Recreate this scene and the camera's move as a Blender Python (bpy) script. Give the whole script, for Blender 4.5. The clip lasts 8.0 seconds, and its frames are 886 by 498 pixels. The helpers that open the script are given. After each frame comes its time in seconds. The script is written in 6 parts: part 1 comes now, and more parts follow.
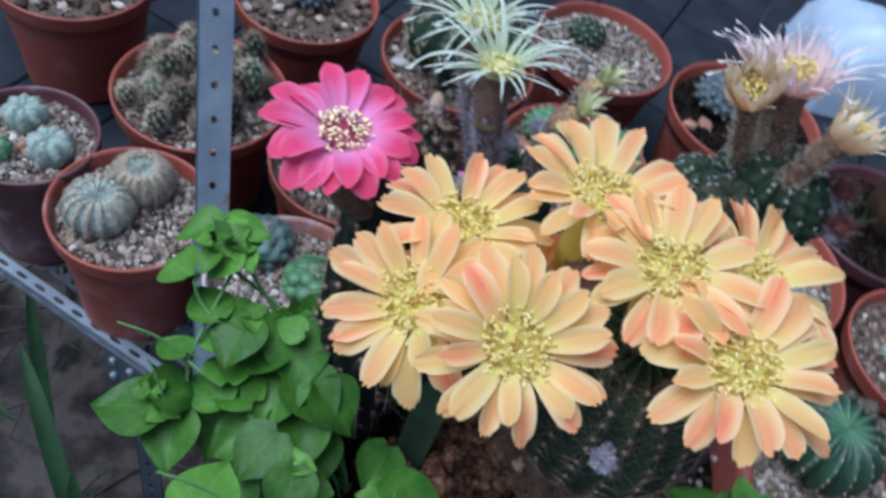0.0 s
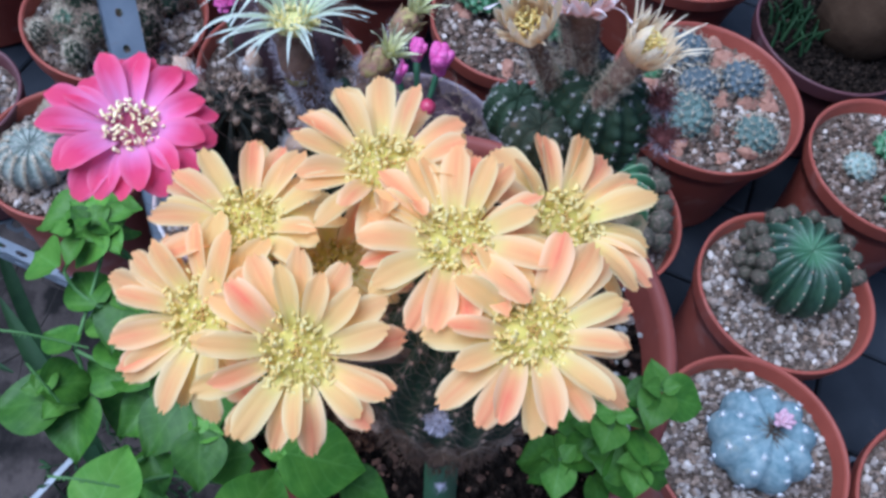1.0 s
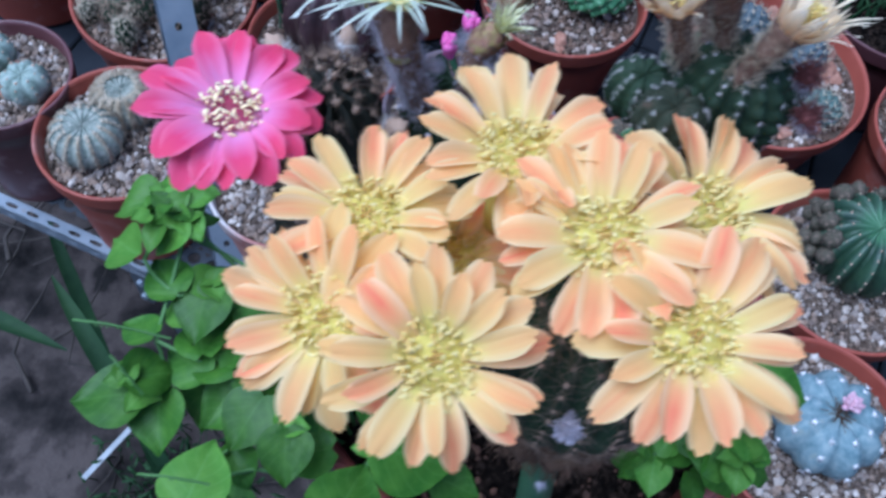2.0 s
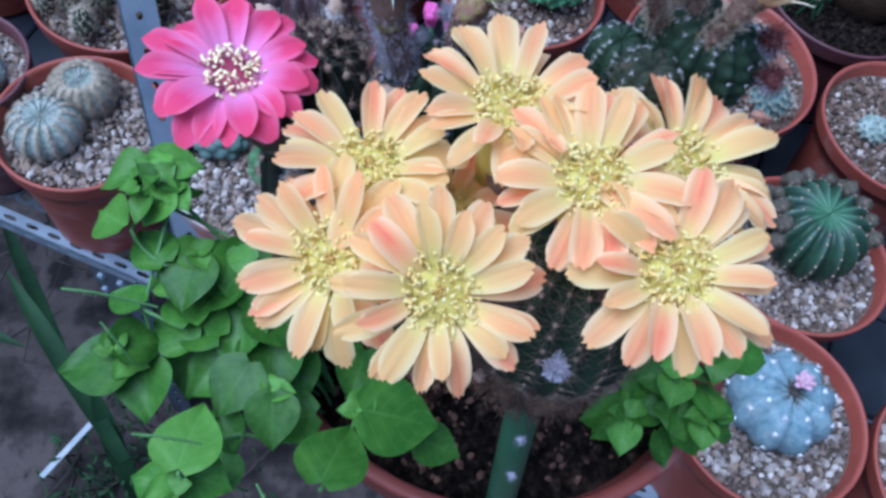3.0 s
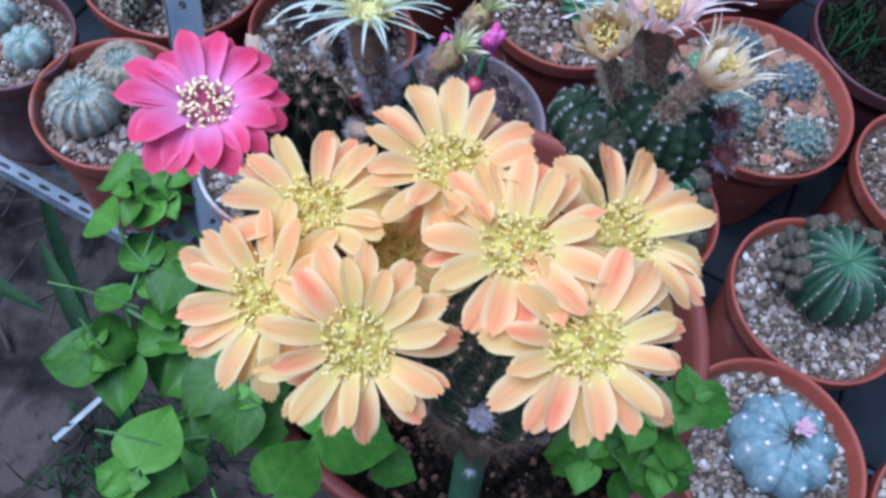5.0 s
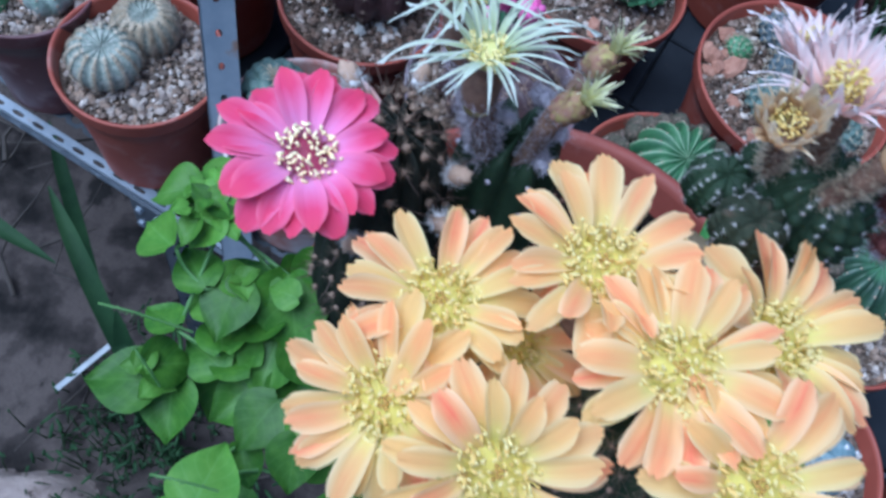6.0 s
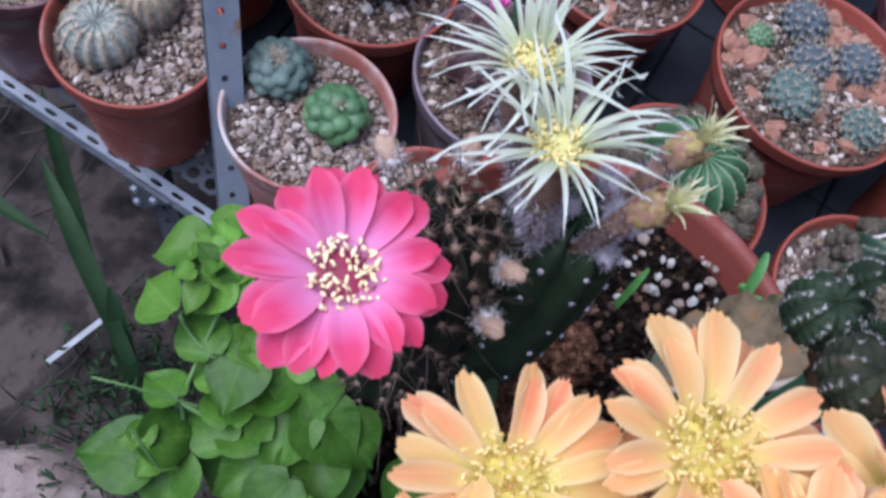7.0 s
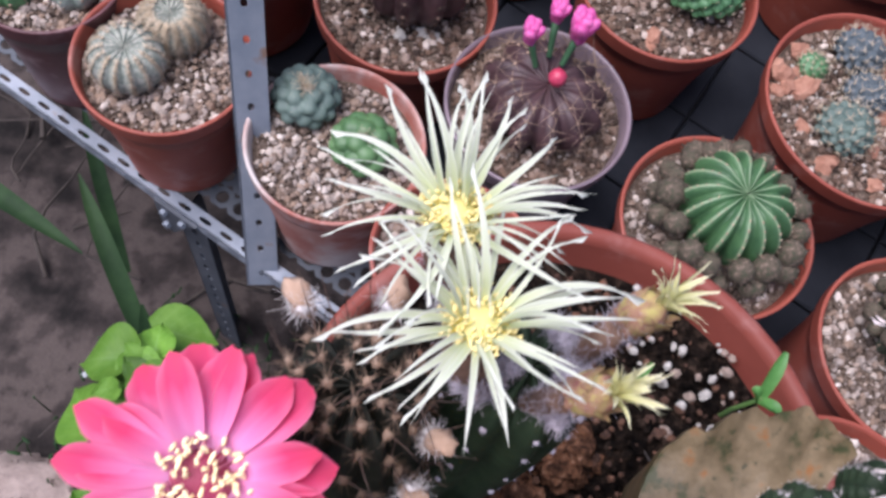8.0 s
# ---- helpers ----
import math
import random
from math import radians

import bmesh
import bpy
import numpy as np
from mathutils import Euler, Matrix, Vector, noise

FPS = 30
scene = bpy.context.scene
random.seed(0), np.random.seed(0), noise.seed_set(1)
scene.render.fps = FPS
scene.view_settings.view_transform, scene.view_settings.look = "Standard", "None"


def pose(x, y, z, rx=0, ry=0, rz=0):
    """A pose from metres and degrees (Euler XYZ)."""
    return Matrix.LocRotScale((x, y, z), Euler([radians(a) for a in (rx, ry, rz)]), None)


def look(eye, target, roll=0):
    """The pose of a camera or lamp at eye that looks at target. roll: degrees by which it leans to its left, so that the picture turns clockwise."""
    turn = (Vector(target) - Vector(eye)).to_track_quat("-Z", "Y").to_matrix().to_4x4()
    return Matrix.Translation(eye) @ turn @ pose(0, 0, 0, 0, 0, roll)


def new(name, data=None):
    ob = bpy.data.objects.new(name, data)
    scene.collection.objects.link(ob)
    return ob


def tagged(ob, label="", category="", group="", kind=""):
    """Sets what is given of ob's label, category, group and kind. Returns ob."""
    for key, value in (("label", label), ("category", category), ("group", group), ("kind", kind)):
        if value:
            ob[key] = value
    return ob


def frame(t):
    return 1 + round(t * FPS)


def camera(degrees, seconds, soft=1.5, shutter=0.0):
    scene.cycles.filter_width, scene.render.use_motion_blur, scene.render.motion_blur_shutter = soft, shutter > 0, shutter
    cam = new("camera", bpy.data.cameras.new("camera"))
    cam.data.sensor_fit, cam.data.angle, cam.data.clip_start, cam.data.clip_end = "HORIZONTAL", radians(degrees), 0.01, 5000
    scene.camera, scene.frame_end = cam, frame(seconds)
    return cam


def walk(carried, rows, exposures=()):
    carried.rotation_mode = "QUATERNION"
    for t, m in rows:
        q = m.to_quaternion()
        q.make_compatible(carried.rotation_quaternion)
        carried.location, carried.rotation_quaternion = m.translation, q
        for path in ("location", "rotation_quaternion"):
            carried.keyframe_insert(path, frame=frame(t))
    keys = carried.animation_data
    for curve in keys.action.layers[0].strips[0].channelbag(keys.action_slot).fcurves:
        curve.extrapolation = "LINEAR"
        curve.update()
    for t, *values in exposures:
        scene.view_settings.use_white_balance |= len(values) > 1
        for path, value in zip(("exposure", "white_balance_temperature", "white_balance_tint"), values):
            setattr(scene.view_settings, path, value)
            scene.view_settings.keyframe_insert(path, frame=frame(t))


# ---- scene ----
# ---- camera ----
cam = camera(54.0, 8.0, soft=3.0, shutter=0.35)
PATH = [
    (0.0, -0.0252, -0.0154, 0.7003, 38.33, -12.17, 8.94),
    (0.5, -0.0172, -0.0043, 0.7089, 32.23, -8.96, 2.26),
    (1.0, 0.0029, 0.0047, 0.7116, 30.81, -6.96, 0.67),
    (1.5, 0.0059, 0.0128, 0.7039, 31.31, -3.79, 0.49),
    (2.0, -0.0103, 0.0123, 0.7020, 29.09, -4.85, 1.73),
    (2.2, -0.0182, 0.0102, 0.7009, 28.60, -4.67, 0.06),
    (3.3, -0.0138, 0.0009, 0.7065, 29.24, -7.68, 0.29),
    (3.5, -0.0066, 0.0050, 0.7071, 28.94, -7.30, 1.09),
    (4.0, 0.0005, 0.0037, 0.7095, 29.77, -6.69, 2.58),
    (4.2, 0.0002, 0.0013, 0.7141, 30.11, -6.64, 2.70),
    (5.3, -0.0070, 0.0120, 0.7158, 27.25, -7.95, 6.72),
    (5.5, -0.0129, 0.0167, 0.7135, 26.53, -8.02, 7.02),
    (6.0, -0.0246, 0.0296, 0.7076, 24.80, -9.26, 8.60),
    (6.5, -0.0359, 0.0473, 0.6999, 23.06, -9.97, 8.89),
    (7.0, -0.0366, 0.0591, 0.6955, 22.01, -10.22, 9.84),
    (7.5, -0.0296, 0.0748, 0.6939, 21.94, -9.22, 11.65),
    (8.0, -0.0218, 0.0907, 0.6872, 21.97, -7.54, 12.47),
]
walk(cam, [(t, pose(x, y, z, rx, ry, rz)) for t, x, y, z, rx, ry, rz in PATH],
     exposures=[(0.0, 0.56, 5000, 6), (0.5, 0.52, 4870, 9), (1.0, 0.72, 4750, 11), (2.0, 0.68, 4600, 10), (4.0, 0.75, 4420, 10), (5.5, 0.74, 4700, 10), (6.0, 0.70, 4600, 6), (6.5, 0.64, 4700, 8), (7.0, 0.72, 5350, 21), (7.5, 1.00, 5800, 26), (8.0, 1.04, 6050, 23)])

# ---- world and sun ----
world = bpy.data.worlds.new("sky")
scene.world = world
world.use_nodes = True
wn = world.node_tree.nodes
sky = wn.new("ShaderNodeTexSky")
sky.sky_type, sky.sun_disc = "NISHITA", False
sky.sun_elevation, sky.sun_rotation = radians(68), radians(259)
sky.air_density, sky.dust_density, sky.ozone_density = 1.0, 3.0, 1.0
wn["Background"].inputs["Strength"].default_value = 0.065
world.node_tree.links.new(sky.outputs[0], wn["Background"].inputs["Color"])
sun_data = bpy.data.lights.new("sun", "SUN")
sun_data.energy, sun_data.angle, sun_data.color = 2.35, radians(50), (1.0, 0.98, 0.95)
sun = new("sun", sun_data)
sun.matrix_world = look((-0.75, 0.15, 2.2), (0, 0.3, 0.3))

# ---- materials ----


def material(name, rough=0.6, metal=0.0, spec=0.5):
    m = bpy.data.materials.new(name)
    m.use_nodes = True
    b = m.node_tree.nodes["Principled BSDF"]
    b.inputs["Roughness"].default_value = rough
    b.inputs["Metallic"].default_value = metal
    b.inputs["Specular IOR Level"].default_value = spec
    return m, m.node_tree.nodes, m.node_tree.links, b


def ramp(nodes, links, source, stops):
    r = nodes.new("ShaderNodeValToRGB")
    el = r.color_ramp.elements
    while len(el) < len(stops):
        el.new(0.5)
    for e, (p, c) in zip(el, stops):
        e.position, e.color = p, (*c, 1)
    links.new(source, r.inputs[0])
    return r.outputs["Color"]


def noise_tex(nodes, links, scale, detail=4.0, coord="Object", rough=0.6):
    c = nodes.new("ShaderNodeTexCoord")
    n = nodes.new("ShaderNodeTexNoise")
    n.inputs["Scale"].default_value, n.inputs["Detail"].default_value = scale, detail
    n.inputs["Roughness"].default_value = rough
    links.new(c.outputs[coord], n.inputs["Vector"])
    return n.outputs["Fac"]


def mix(nodes, links, fac, a, b, blend="MIX"):
    m = nodes.new("ShaderNodeMix")
    m.data_type, m.blend_type = "RGBA", blend
    for key, v in ((0, fac), (6, a), (7, b)):
        if isinstance(v, bpy.types.NodeSocket):
            links.new(v, m.inputs[key])
        elif key == 0:
            m.inputs[0].default_value = v
        else:
            m.inputs[key].default_value = (*v, 1)
    return m.outputs[2]


def bump(nodes, links, b, height, strength=0.3, dist=0.001):
    n = nodes.new("ShaderNodeBump")
    n.inputs["Strength"].default_value, n.inputs["Distance"].default_value = strength, dist
    links.new(height, n.inputs["Height"])
    links.new(n.outputs[0], b.inputs["Normal"])


def surface(name, stops, scale, rough=0.6, metal=0.0, spec=0.5, bump_scale=None, bump_by=0.3, dist=0.001,
            spots=None, island=0.0, coord="Object", translucent=0.0, tones=None):
    """A noisy coloured surface: stops over noise, optional spots (scale, low, high, colour), and a random tone per island."""
    m, n, l, b = material(name, rough, metal, spec)
    col = ramp(n, l, noise_tex(n, l, scale, coord=coord), stops)
    if spots:
        sc, lo, hi, c = spots
        f = ramp(n, l, noise_tex(n, l, sc, 6.0, coord), [(lo, (0, 0, 0)), (hi, (1, 1, 1))])
        col = mix(n, l, f, col, c)
    if tones:
        g = n.new("ShaderNodeNewGeometry")
        col = mix(n, l, 0.72, col, ramp(n, l, g.outputs["Random Per Island"], tones))
    if island:
        g = n.new("ShaderNodeNewGeometry")
        v = n.new("ShaderNodeMapRange")
        v.inputs["To Min"].default_value, v.inputs["To Max"].default_value = 1 - island, 1 + island
        l.new(g.outputs["Random Per Island"], v.inputs["Value"])
        h = n.new("ShaderNodeHueSaturation")
        l.new(v.outputs[0], h.inputs["Value"])
        l.new(col, h.inputs["Color"])
        col = h.outputs[0]
    l.new(col, b.inputs["Base Color"])
    if bump_scale:
        bump(n, l, b, noise_tex(n, l, bump_scale, 6.0, coord), bump_by, dist)
    if translucent:
        t = n.new("ShaderNodeBsdfTranslucent")
        l.new(col, t.inputs["Color"])
        ms = n.new("ShaderNodeMixShader")
        ms.inputs[0].default_value = translucent
        l.new(b.outputs[0], ms.inputs[1])
        l.new(t.outputs[0], ms.inputs[2])
        l.new(ms.outputs[0], n["Material Output"].inputs["Surface"])
    return m


def petal_material(name, along, stripe, stripe_amount, edge, edge_amount, translucent=0.35, shift=0.0, rough=0.6):
    """Petal colour by its own length (v) and width (u): a ramp along it, soft streaks of stain down the middle and a fading pale margin."""
    m, n, l, b = material(name, rough, 0.0, 0.2)
    uv = n.new("ShaderNodeUVMap")
    sep = n.new("ShaderNodeSeparateXYZ")
    l.new(uv.outputs[0], sep.inputs[0])
    oi = n.new("ShaderNodeObjectInfo")

    def calc(op, a, c, e=0.0):
        k = n.new("ShaderNodeMath")
        k.operation = op
        for i, v in enumerate((a, c, e)):
            if isinstance(v, bpy.types.NodeSocket):
                l.new(v, k.inputs[i])
            else:
                k.inputs[i].default_value = v
        return k.outputs[0]

    def streaks(across, down, offset):
        w = n.new("ShaderNodeCombineXYZ")
        l.new(calc("MULTIPLY", sep.outputs["X"], across), w.inputs[0])
        l.new(calc("MULTIPLY", sep.outputs["Y"], down), w.inputs[1])
        l.new(calc("MULTIPLY_ADD", oi.outputs["Random"], 40.0, offset), w.inputs[2])
        t = n.new("ShaderNodeTexNoise")
        t.inputs["Scale"].default_value, t.inputs["Detail"].default_value = 1.0, 3.0
        l.new(w.outputs[0], t.inputs["Vector"])
        return t.outputs["Fac"]
    fine, broad = streaks(16.0, 1.6, 0.0), streaks(4.5, 1.1, 9.0)
    col = ramp(n, l, calc("MULTIPLY_ADD", broad, 0.30, calc("SUBTRACT", sep.outputs["Y"], 0.15)), along)
    side = calc("ABSOLUTE", calc("SUBTRACT", sep.outputs["X"], 0.5), 0.0)
    dist = calc("ADD", side, calc("MULTIPLY_ADD", broad, 0.5, -0.25))
    mid = ramp(n, l, dist, [(0.0, (1, 1, 1)), (0.36, (0, 0, 0))])
    far = ramp(n, l, sep.outputs["Y"], [(0.30, (0, 0, 0)), (0.70, (1, 1, 1)), (0.92, (0.8, 0.8, 0.8)), (1.0, (0.45, 0.45, 0.45))])
    wide = ramp(n, l, fine, [(0.30, (0.45, 0.45, 0.45)), (0.68, (1, 1, 1))])
    rnd = n.new("ShaderNodeMapRange")
    rnd.inputs["To Min"].default_value, rnd.inputs["To Max"].default_value = 0.08 * stripe_amount, stripe_amount
    l.new(oi.outputs["Random"], rnd.inputs["Value"])
    f = mix(n, l, 1.0, mix(n, l, 1.0, mid, far, "MULTIPLY"), wide, "MULTIPLY")
    f = mix(n, l, 1.0, f, rnd.outputs[0], "MULTIPLY")
    col = mix(n, l, f, col, stripe)
    rim = ramp(n, l, calc("ADD", side, calc("MULTIPLY_ADD", fine, 0.2, -0.1)), [(0.22, (0, 0, 0)), (0.52, (edge_amount,) * 3)])
    col = mix(n, l, rim, col, edge)
    hue = n.new("ShaderNodeHueSaturation")
    for lo, hi, key in ((0.92, 1.04, "Value"), (0.5 + shift, 0.5 - shift, "Hue")):
        r = n.new("ShaderNodeMapRange")
        r.inputs["To Min"].default_value, r.inputs["To Max"].default_value = lo, hi
        l.new(oi.outputs["Random"], r.inputs["Value"])
        l.new(r.outputs[0], hue.inputs[key])
    l.new(col, hue.inputs["Color"])
    col = hue.outputs[0]
    l.new(col, b.inputs["Base Color"])
    bump(n, l, b, fine, 0.18, 0.0004)
    t = n.new("ShaderNodeBsdfTranslucent")
    l.new(col, t.inputs["Color"])
    ms = n.new("ShaderNodeMixShader")
    ms.inputs[0].default_value = translucent
    l.new(b.outputs[0], ms.inputs[1])
    l.new(t.outputs[0], ms.inputs[2])
    l.new(ms.outputs[0], n["Material Output"].inputs["Surface"])
    return m


def leaf_material(name, stops, vein, translucent=0.25):
    """A leaf with a pale midrib and faint side veins by its own width and length."""
    m, n, l, b = material(name, 0.46, 0.0, 0.3)
    col = ramp(n, l, noise_tex(n, l, 3.0), stops)
    uv = n.new("ShaderNodeUVMap")
    sep = n.new("ShaderNodeSeparateXYZ")
    l.new(uv.outputs[0], sep.inputs[0])

    def calc(op, a, c):
        k = n.new("ShaderNodeMath")
        k.operation = op
        for i, v in enumerate((a, c)):
            if isinstance(v, bpy.types.NodeSocket):
                l.new(v, k.inputs[i])
            else:
                k.inputs[i].default_value = v
        return k.outputs[0]
    side = calc("ABSOLUTE", calc("SUBTRACT", sep.outputs["X"], 0.5), 0.0)
    rib = ramp(n, l, side, [(0.0, (1, 1, 1)), (0.03, (0, 0, 0))])
    wave = calc("FRACT", calc("MULTIPLY", calc("SUBTRACT", sep.outputs["Y"], calc("MULTIPLY", side, 0.75)), 5.5), 0.0)
    veins = ramp(n, l, wave, [(0.0, (0.55, 0.55, 0.55)), (0.10, (0, 0, 0)), (0.90, (0, 0, 0)), (1.0, (0.55, 0.55, 0.55))])
    lines = mix(n, l, 1.0, rib, veins, "LIGHTEN")
    soft = mix(n, l, 1.0, lines, (0.30, 0.30, 0.30), "MULTIPLY")
    col = mix(n, l, soft, col, vein)
    oi = n.new("ShaderNodeObjectInfo")
    hue = n.new("ShaderNodeHueSaturation")
    hv = n.new("ShaderNodeMapRange")
    hv.inputs["To Min"].default_value, hv.inputs["To Max"].default_value = 0.72, 1.18
    l.new(oi.outputs["Random"], hv.inputs["Value"])
    l.new(hv.outputs[0], hue.inputs["Value"])
    l.new(col, hue.inputs["Color"])
    col = hue.outputs[0]
    l.new(col, b.inputs["Base Color"])
    relief = n.new("ShaderNodeTexNoise")
    relief.inputs["Scale"].default_value, relief.inputs["Detail"].default_value = 7.0, 2.0
    l.new(uv.outputs[0], relief.inputs["Vector"])
    bump(n, l, b, mix(n, l, 0.5, mix(n, l, 1.0, lines, (-1, -1, -1), "MULTIPLY"), relief.outputs["Fac"], "MIX"), 0.5, 0.0008)
    t = n.new("ShaderNodeBsdfTranslucent")
    l.new(col, t.inputs["Color"])
    ms = n.new("ShaderNodeMixShader")
    ms.inputs[0].default_value = translucent
    l.new(b.outputs[0], ms.inputs[1])
    l.new(t.outputs[0], ms.inputs[2])
    l.new(ms.outputs[0], n["Material Output"].inputs["Surface"])
    return m


def ribbed_material(name, stops, crest, width=0.1, rough=0.5, amount=0.8, scale=70, top=None):
    """A ribbed cactus skin: mottled, with a paler line along every crest; top tints the crown."""
    m, n, l, b = material(name, rough)
    col = ramp(n, l, noise_tex(n, l, scale), stops)
    uv = n.new("ShaderNodeUVMap")
    sep = n.new("ShaderNodeSeparateXYZ")
    l.new(uv.outputs[0], sep.inputs[0])
    line = ramp(n, l, sep.outputs["X"], [(1 - width, (0, 0, 0)), (1 - 0.4 * width, (amount,) * 3)])
    if top:
        col = mix(n, l, ramp(n, l, sep.outputs["Y"], [(0.04, (0.8, 0.8, 0.8)), (0.16, (0, 0, 0))]), col, top)
    col = mix(n, l, line, col, crest)
    l.new(col, b.inputs["Base Color"])
    bump(n, l, b, noise_tex(n, l, 500.0, 6.0), 0.2, 0.001)
    return m


M = {}
M["terracotta"] = surface("red_brown_plastic", [(0.3, (0.235, 0.052, 0.034)), (0.7, (0.315, 0.080, 0.052))], 18, 0.5, 0, 0.4, 90, 0.15,
                          0.0006, spots=(26, 0.56, 0.80, (0.40, 0.21, 0.18)))
M["terracotta_aged"] = surface("aged_red_brown_plastic", [(0.3, (0.19, 0.045, 0.032)), (0.7, (0.255, 0.068, 0.048))], 30, 0.55, 0, 0.35, 120, 0.2,
                               0.0006, spots=(40, 0.56, 0.80, (0.33, 0.17, 0.15)))
M["terracotta_dark"] = surface("dark_plum_plastic", [(0.3, (0.075, 0.028, 0.032)), (0.7, (0.125, 0.046, 0.050))], 18, 0.45, 0, 0.5, 90, 0.12,
                               0.0006, spots=(26, 0.58, 0.8, (0.35, 0.25, 0.25)))
M["terracotta_limed"] = surface("limed_red_plastic", [(0.35, (0.30, 0.09, 0.065)), (0.7, (0.42, 0.22, 0.18))], 22, 0.6, 0, 0.4, 90, 0.15,
                                0.0006, spots=(14, 0.45, 0.62, (0.52, 0.46, 0.43)))
M["smoky"] = surface("smoky_plastic", [(0.3, (0.15, 0.115, 0.13)), (0.7, (0.23, 0.175, 0.20))], 20, 0.3, 0, 0.5, 90, 0.1, 0.0005)
M["steel"] = surface("grey_painted_steel", [(0.35, (0.175, 0.205, 0.245)), (0.7, (0.265, 0.295, 0.335))], 30, 0.45, 0.25, 0.5, 300, 0.15, 0.0004,
                     spots=(60, 0.60, 0.72, (0.20, 0.12, 0.08)))
# darker copy of the steel: the shade over the perforated strip is in its colour
M["steel_dark"] = surface("dark_shade_toned_steel", [(0.35, (0.055, 0.065, 0.080)), (0.7, (0.095, 0.108, 0.125))], 30, 0.55, 0.25, 0.5, 300, 0.15, 0.0004,
                          spots=(60, 0.62, 0.72, (0.15, 0.09, 0.06)))
M["deck"] = surface("slate_grey_board", [(0.3, (0.012, 0.014, 0.019)), (0.7, (0.028, 0.032, 0.040))], 12, 0.75, 0, 0.1, 160, 0.3, 0.001,
                    spots=(20, 0.62, 0.8, (0.06, 0.055, 0.05)))
M["ground"] = surface("sandy_soil", [(0.36, (0.013, 0.0115, 0.011)), (0.50, (0.044, 0.036, 0.033)), (0.64, (0.15, 0.120, 0.107))], 11, 0.95, 0, 0.15, 60, 0.7,
                      0.006, spots=(11, 0.52, 0.68, (0.018, 0.016, 0.015)))
M["twig"] = surface("grey_brown_twig", [(0.3, (0.03, 0.024, 0.020)), (0.7, (0.065, 0.052, 0.043))], 60, 0.9, bump_scale=200)
STONES = [(0.0, (0.055, 0.036, 0.026)), (0.25, (0.14, 0.10, 0.080)), (0.48, (0.28, 0.19, 0.13)), (0.66, (0.23, 0.20, 0.185)), (0.88, (0.36, 0.31, 0.265)), (1.0, (0.58, 0.53, 0.48))]
M["gravel"] = surface("mixed_pale_gravel", [(0.25, (0.13, 0.092, 0.068)), (0.45, (0.27, 0.21, 0.16)), (0.70, (0.50, 0.43, 0.37))], 420, 0.9, 0, 0.25, 900, 0.5, 0.0006, island=0.25, tones=STONES)
M["grit"] = surface("fine_brown_grit", [(0.30, (0.045, 0.030, 0.022)), (0.50, (0.11, 0.080, 0.060)), (0.68, (0.26, 0.21, 0.17))], 520, 0.95, 0, 0.15, 700, 0.9, 0.002)
M["gravel_brown"] = surface("brown_gravel", [(0.25, (0.06, 0.040, 0.028)), (0.5, (0.15, 0.10, 0.072)), (0.72, (0.34, 0.27, 0.21))], 320, 0.9, 0, 0.3, 900,
                            0.4, 0.0006, island=0.45, tones=[(0.0, (0.05, 0.032, 0.024)), (0.45, (0.17, 0.105, 0.07)), (0.8, (0.22, 0.17, 0.14)), (1.0, (0.52, 0.46, 0.40))])
M["soil"] = surface("dark_potting_soil", [(0.35, (0.004, 0.003, 0.0025)), (0.52, (0.014, 0.010, 0.0075)), (0.70, (0.055, 0.036, 0.026))], 300, 0.95, 0, 0.08,
                    900, 1.0, 0.002, island=0.6)
M["bark"] = surface("red_brown_bark", [(0.3, (0.045, 0.022, 0.013)), (0.7, (0.15, 0.072, 0.042))], 260, 0.9, bump_scale=600, island=0.5)
M["perlite"] = surface("white_perlite", [(0.3, (0.27, 0.25, 0.22)), (0.6, (0.46, 0.44, 0.40)), (0.75, (0.62, 0.60, 0.55))], 700, 0.9, bump_scale=900, island=0.2)
M["brick"] = surface("orange_brick_chips", [(0.3, (0.22, 0.095, 0.06)), (0.7, (0.40, 0.215, 0.145))], 160, 0.9, bump_scale=300, island=0.3)
M["cactus_dark"] = surface("dark_green_cactus", [(0.3, (0.014, 0.026, 0.015)), (0.7, (0.042, 0.070, 0.036))], 90, 0.6, 0, 0.2, bump_scale=500, bump_by=0.2)
M["cactus_moss"] = surface("mossy_olive_cactus", [(0.3, (0.016, 0.023, 0.013)), (0.55, (0.042, 0.050, 0.030)), (0.75, (0.11, 0.080, 0.058))], 240, 0.75, 0, 0.2, bump_scale=500, bump_by=0.4)
M["cactus_jade"] = surface("grey_jade_knobbly_cactus", [(0.3, (0.060, 0.095, 0.082)), (0.7, (0.125, 0.180, 0.150))], 60, 0.6, bump_scale=500, bump_by=0.25)
M["cactus_fresh"] = surface("fresh_green_knobbly_cactus", [(0.3, (0.040, 0.105, 0.038)), (0.7, (0.11, 0.22, 0.085))], 50, 0.5, bump_scale=500, bump_by=0.2)
M["clod"] = surface("crumbly_red_brown_soil", [(0.30, (0.012, 0.008, 0.006)), (0.44, (0.070, 0.034, 0.020)), (0.58, (0.18, 0.085, 0.046)), (0.74, (0.38, 0.22, 0.14))], 330, 0.95, 0, 0.1, bump_scale=520, bump_by=1.0, dist=0.0015)
M["cactus_olive"] = surface("brownish_olive_cactus", [(0.3, (0.013, 0.019, 0.012)), (0.7, (0.038, 0.048, 0.028))], 90, 0.7, 0, 0.2, bump_scale=500, bump_by=0.3)
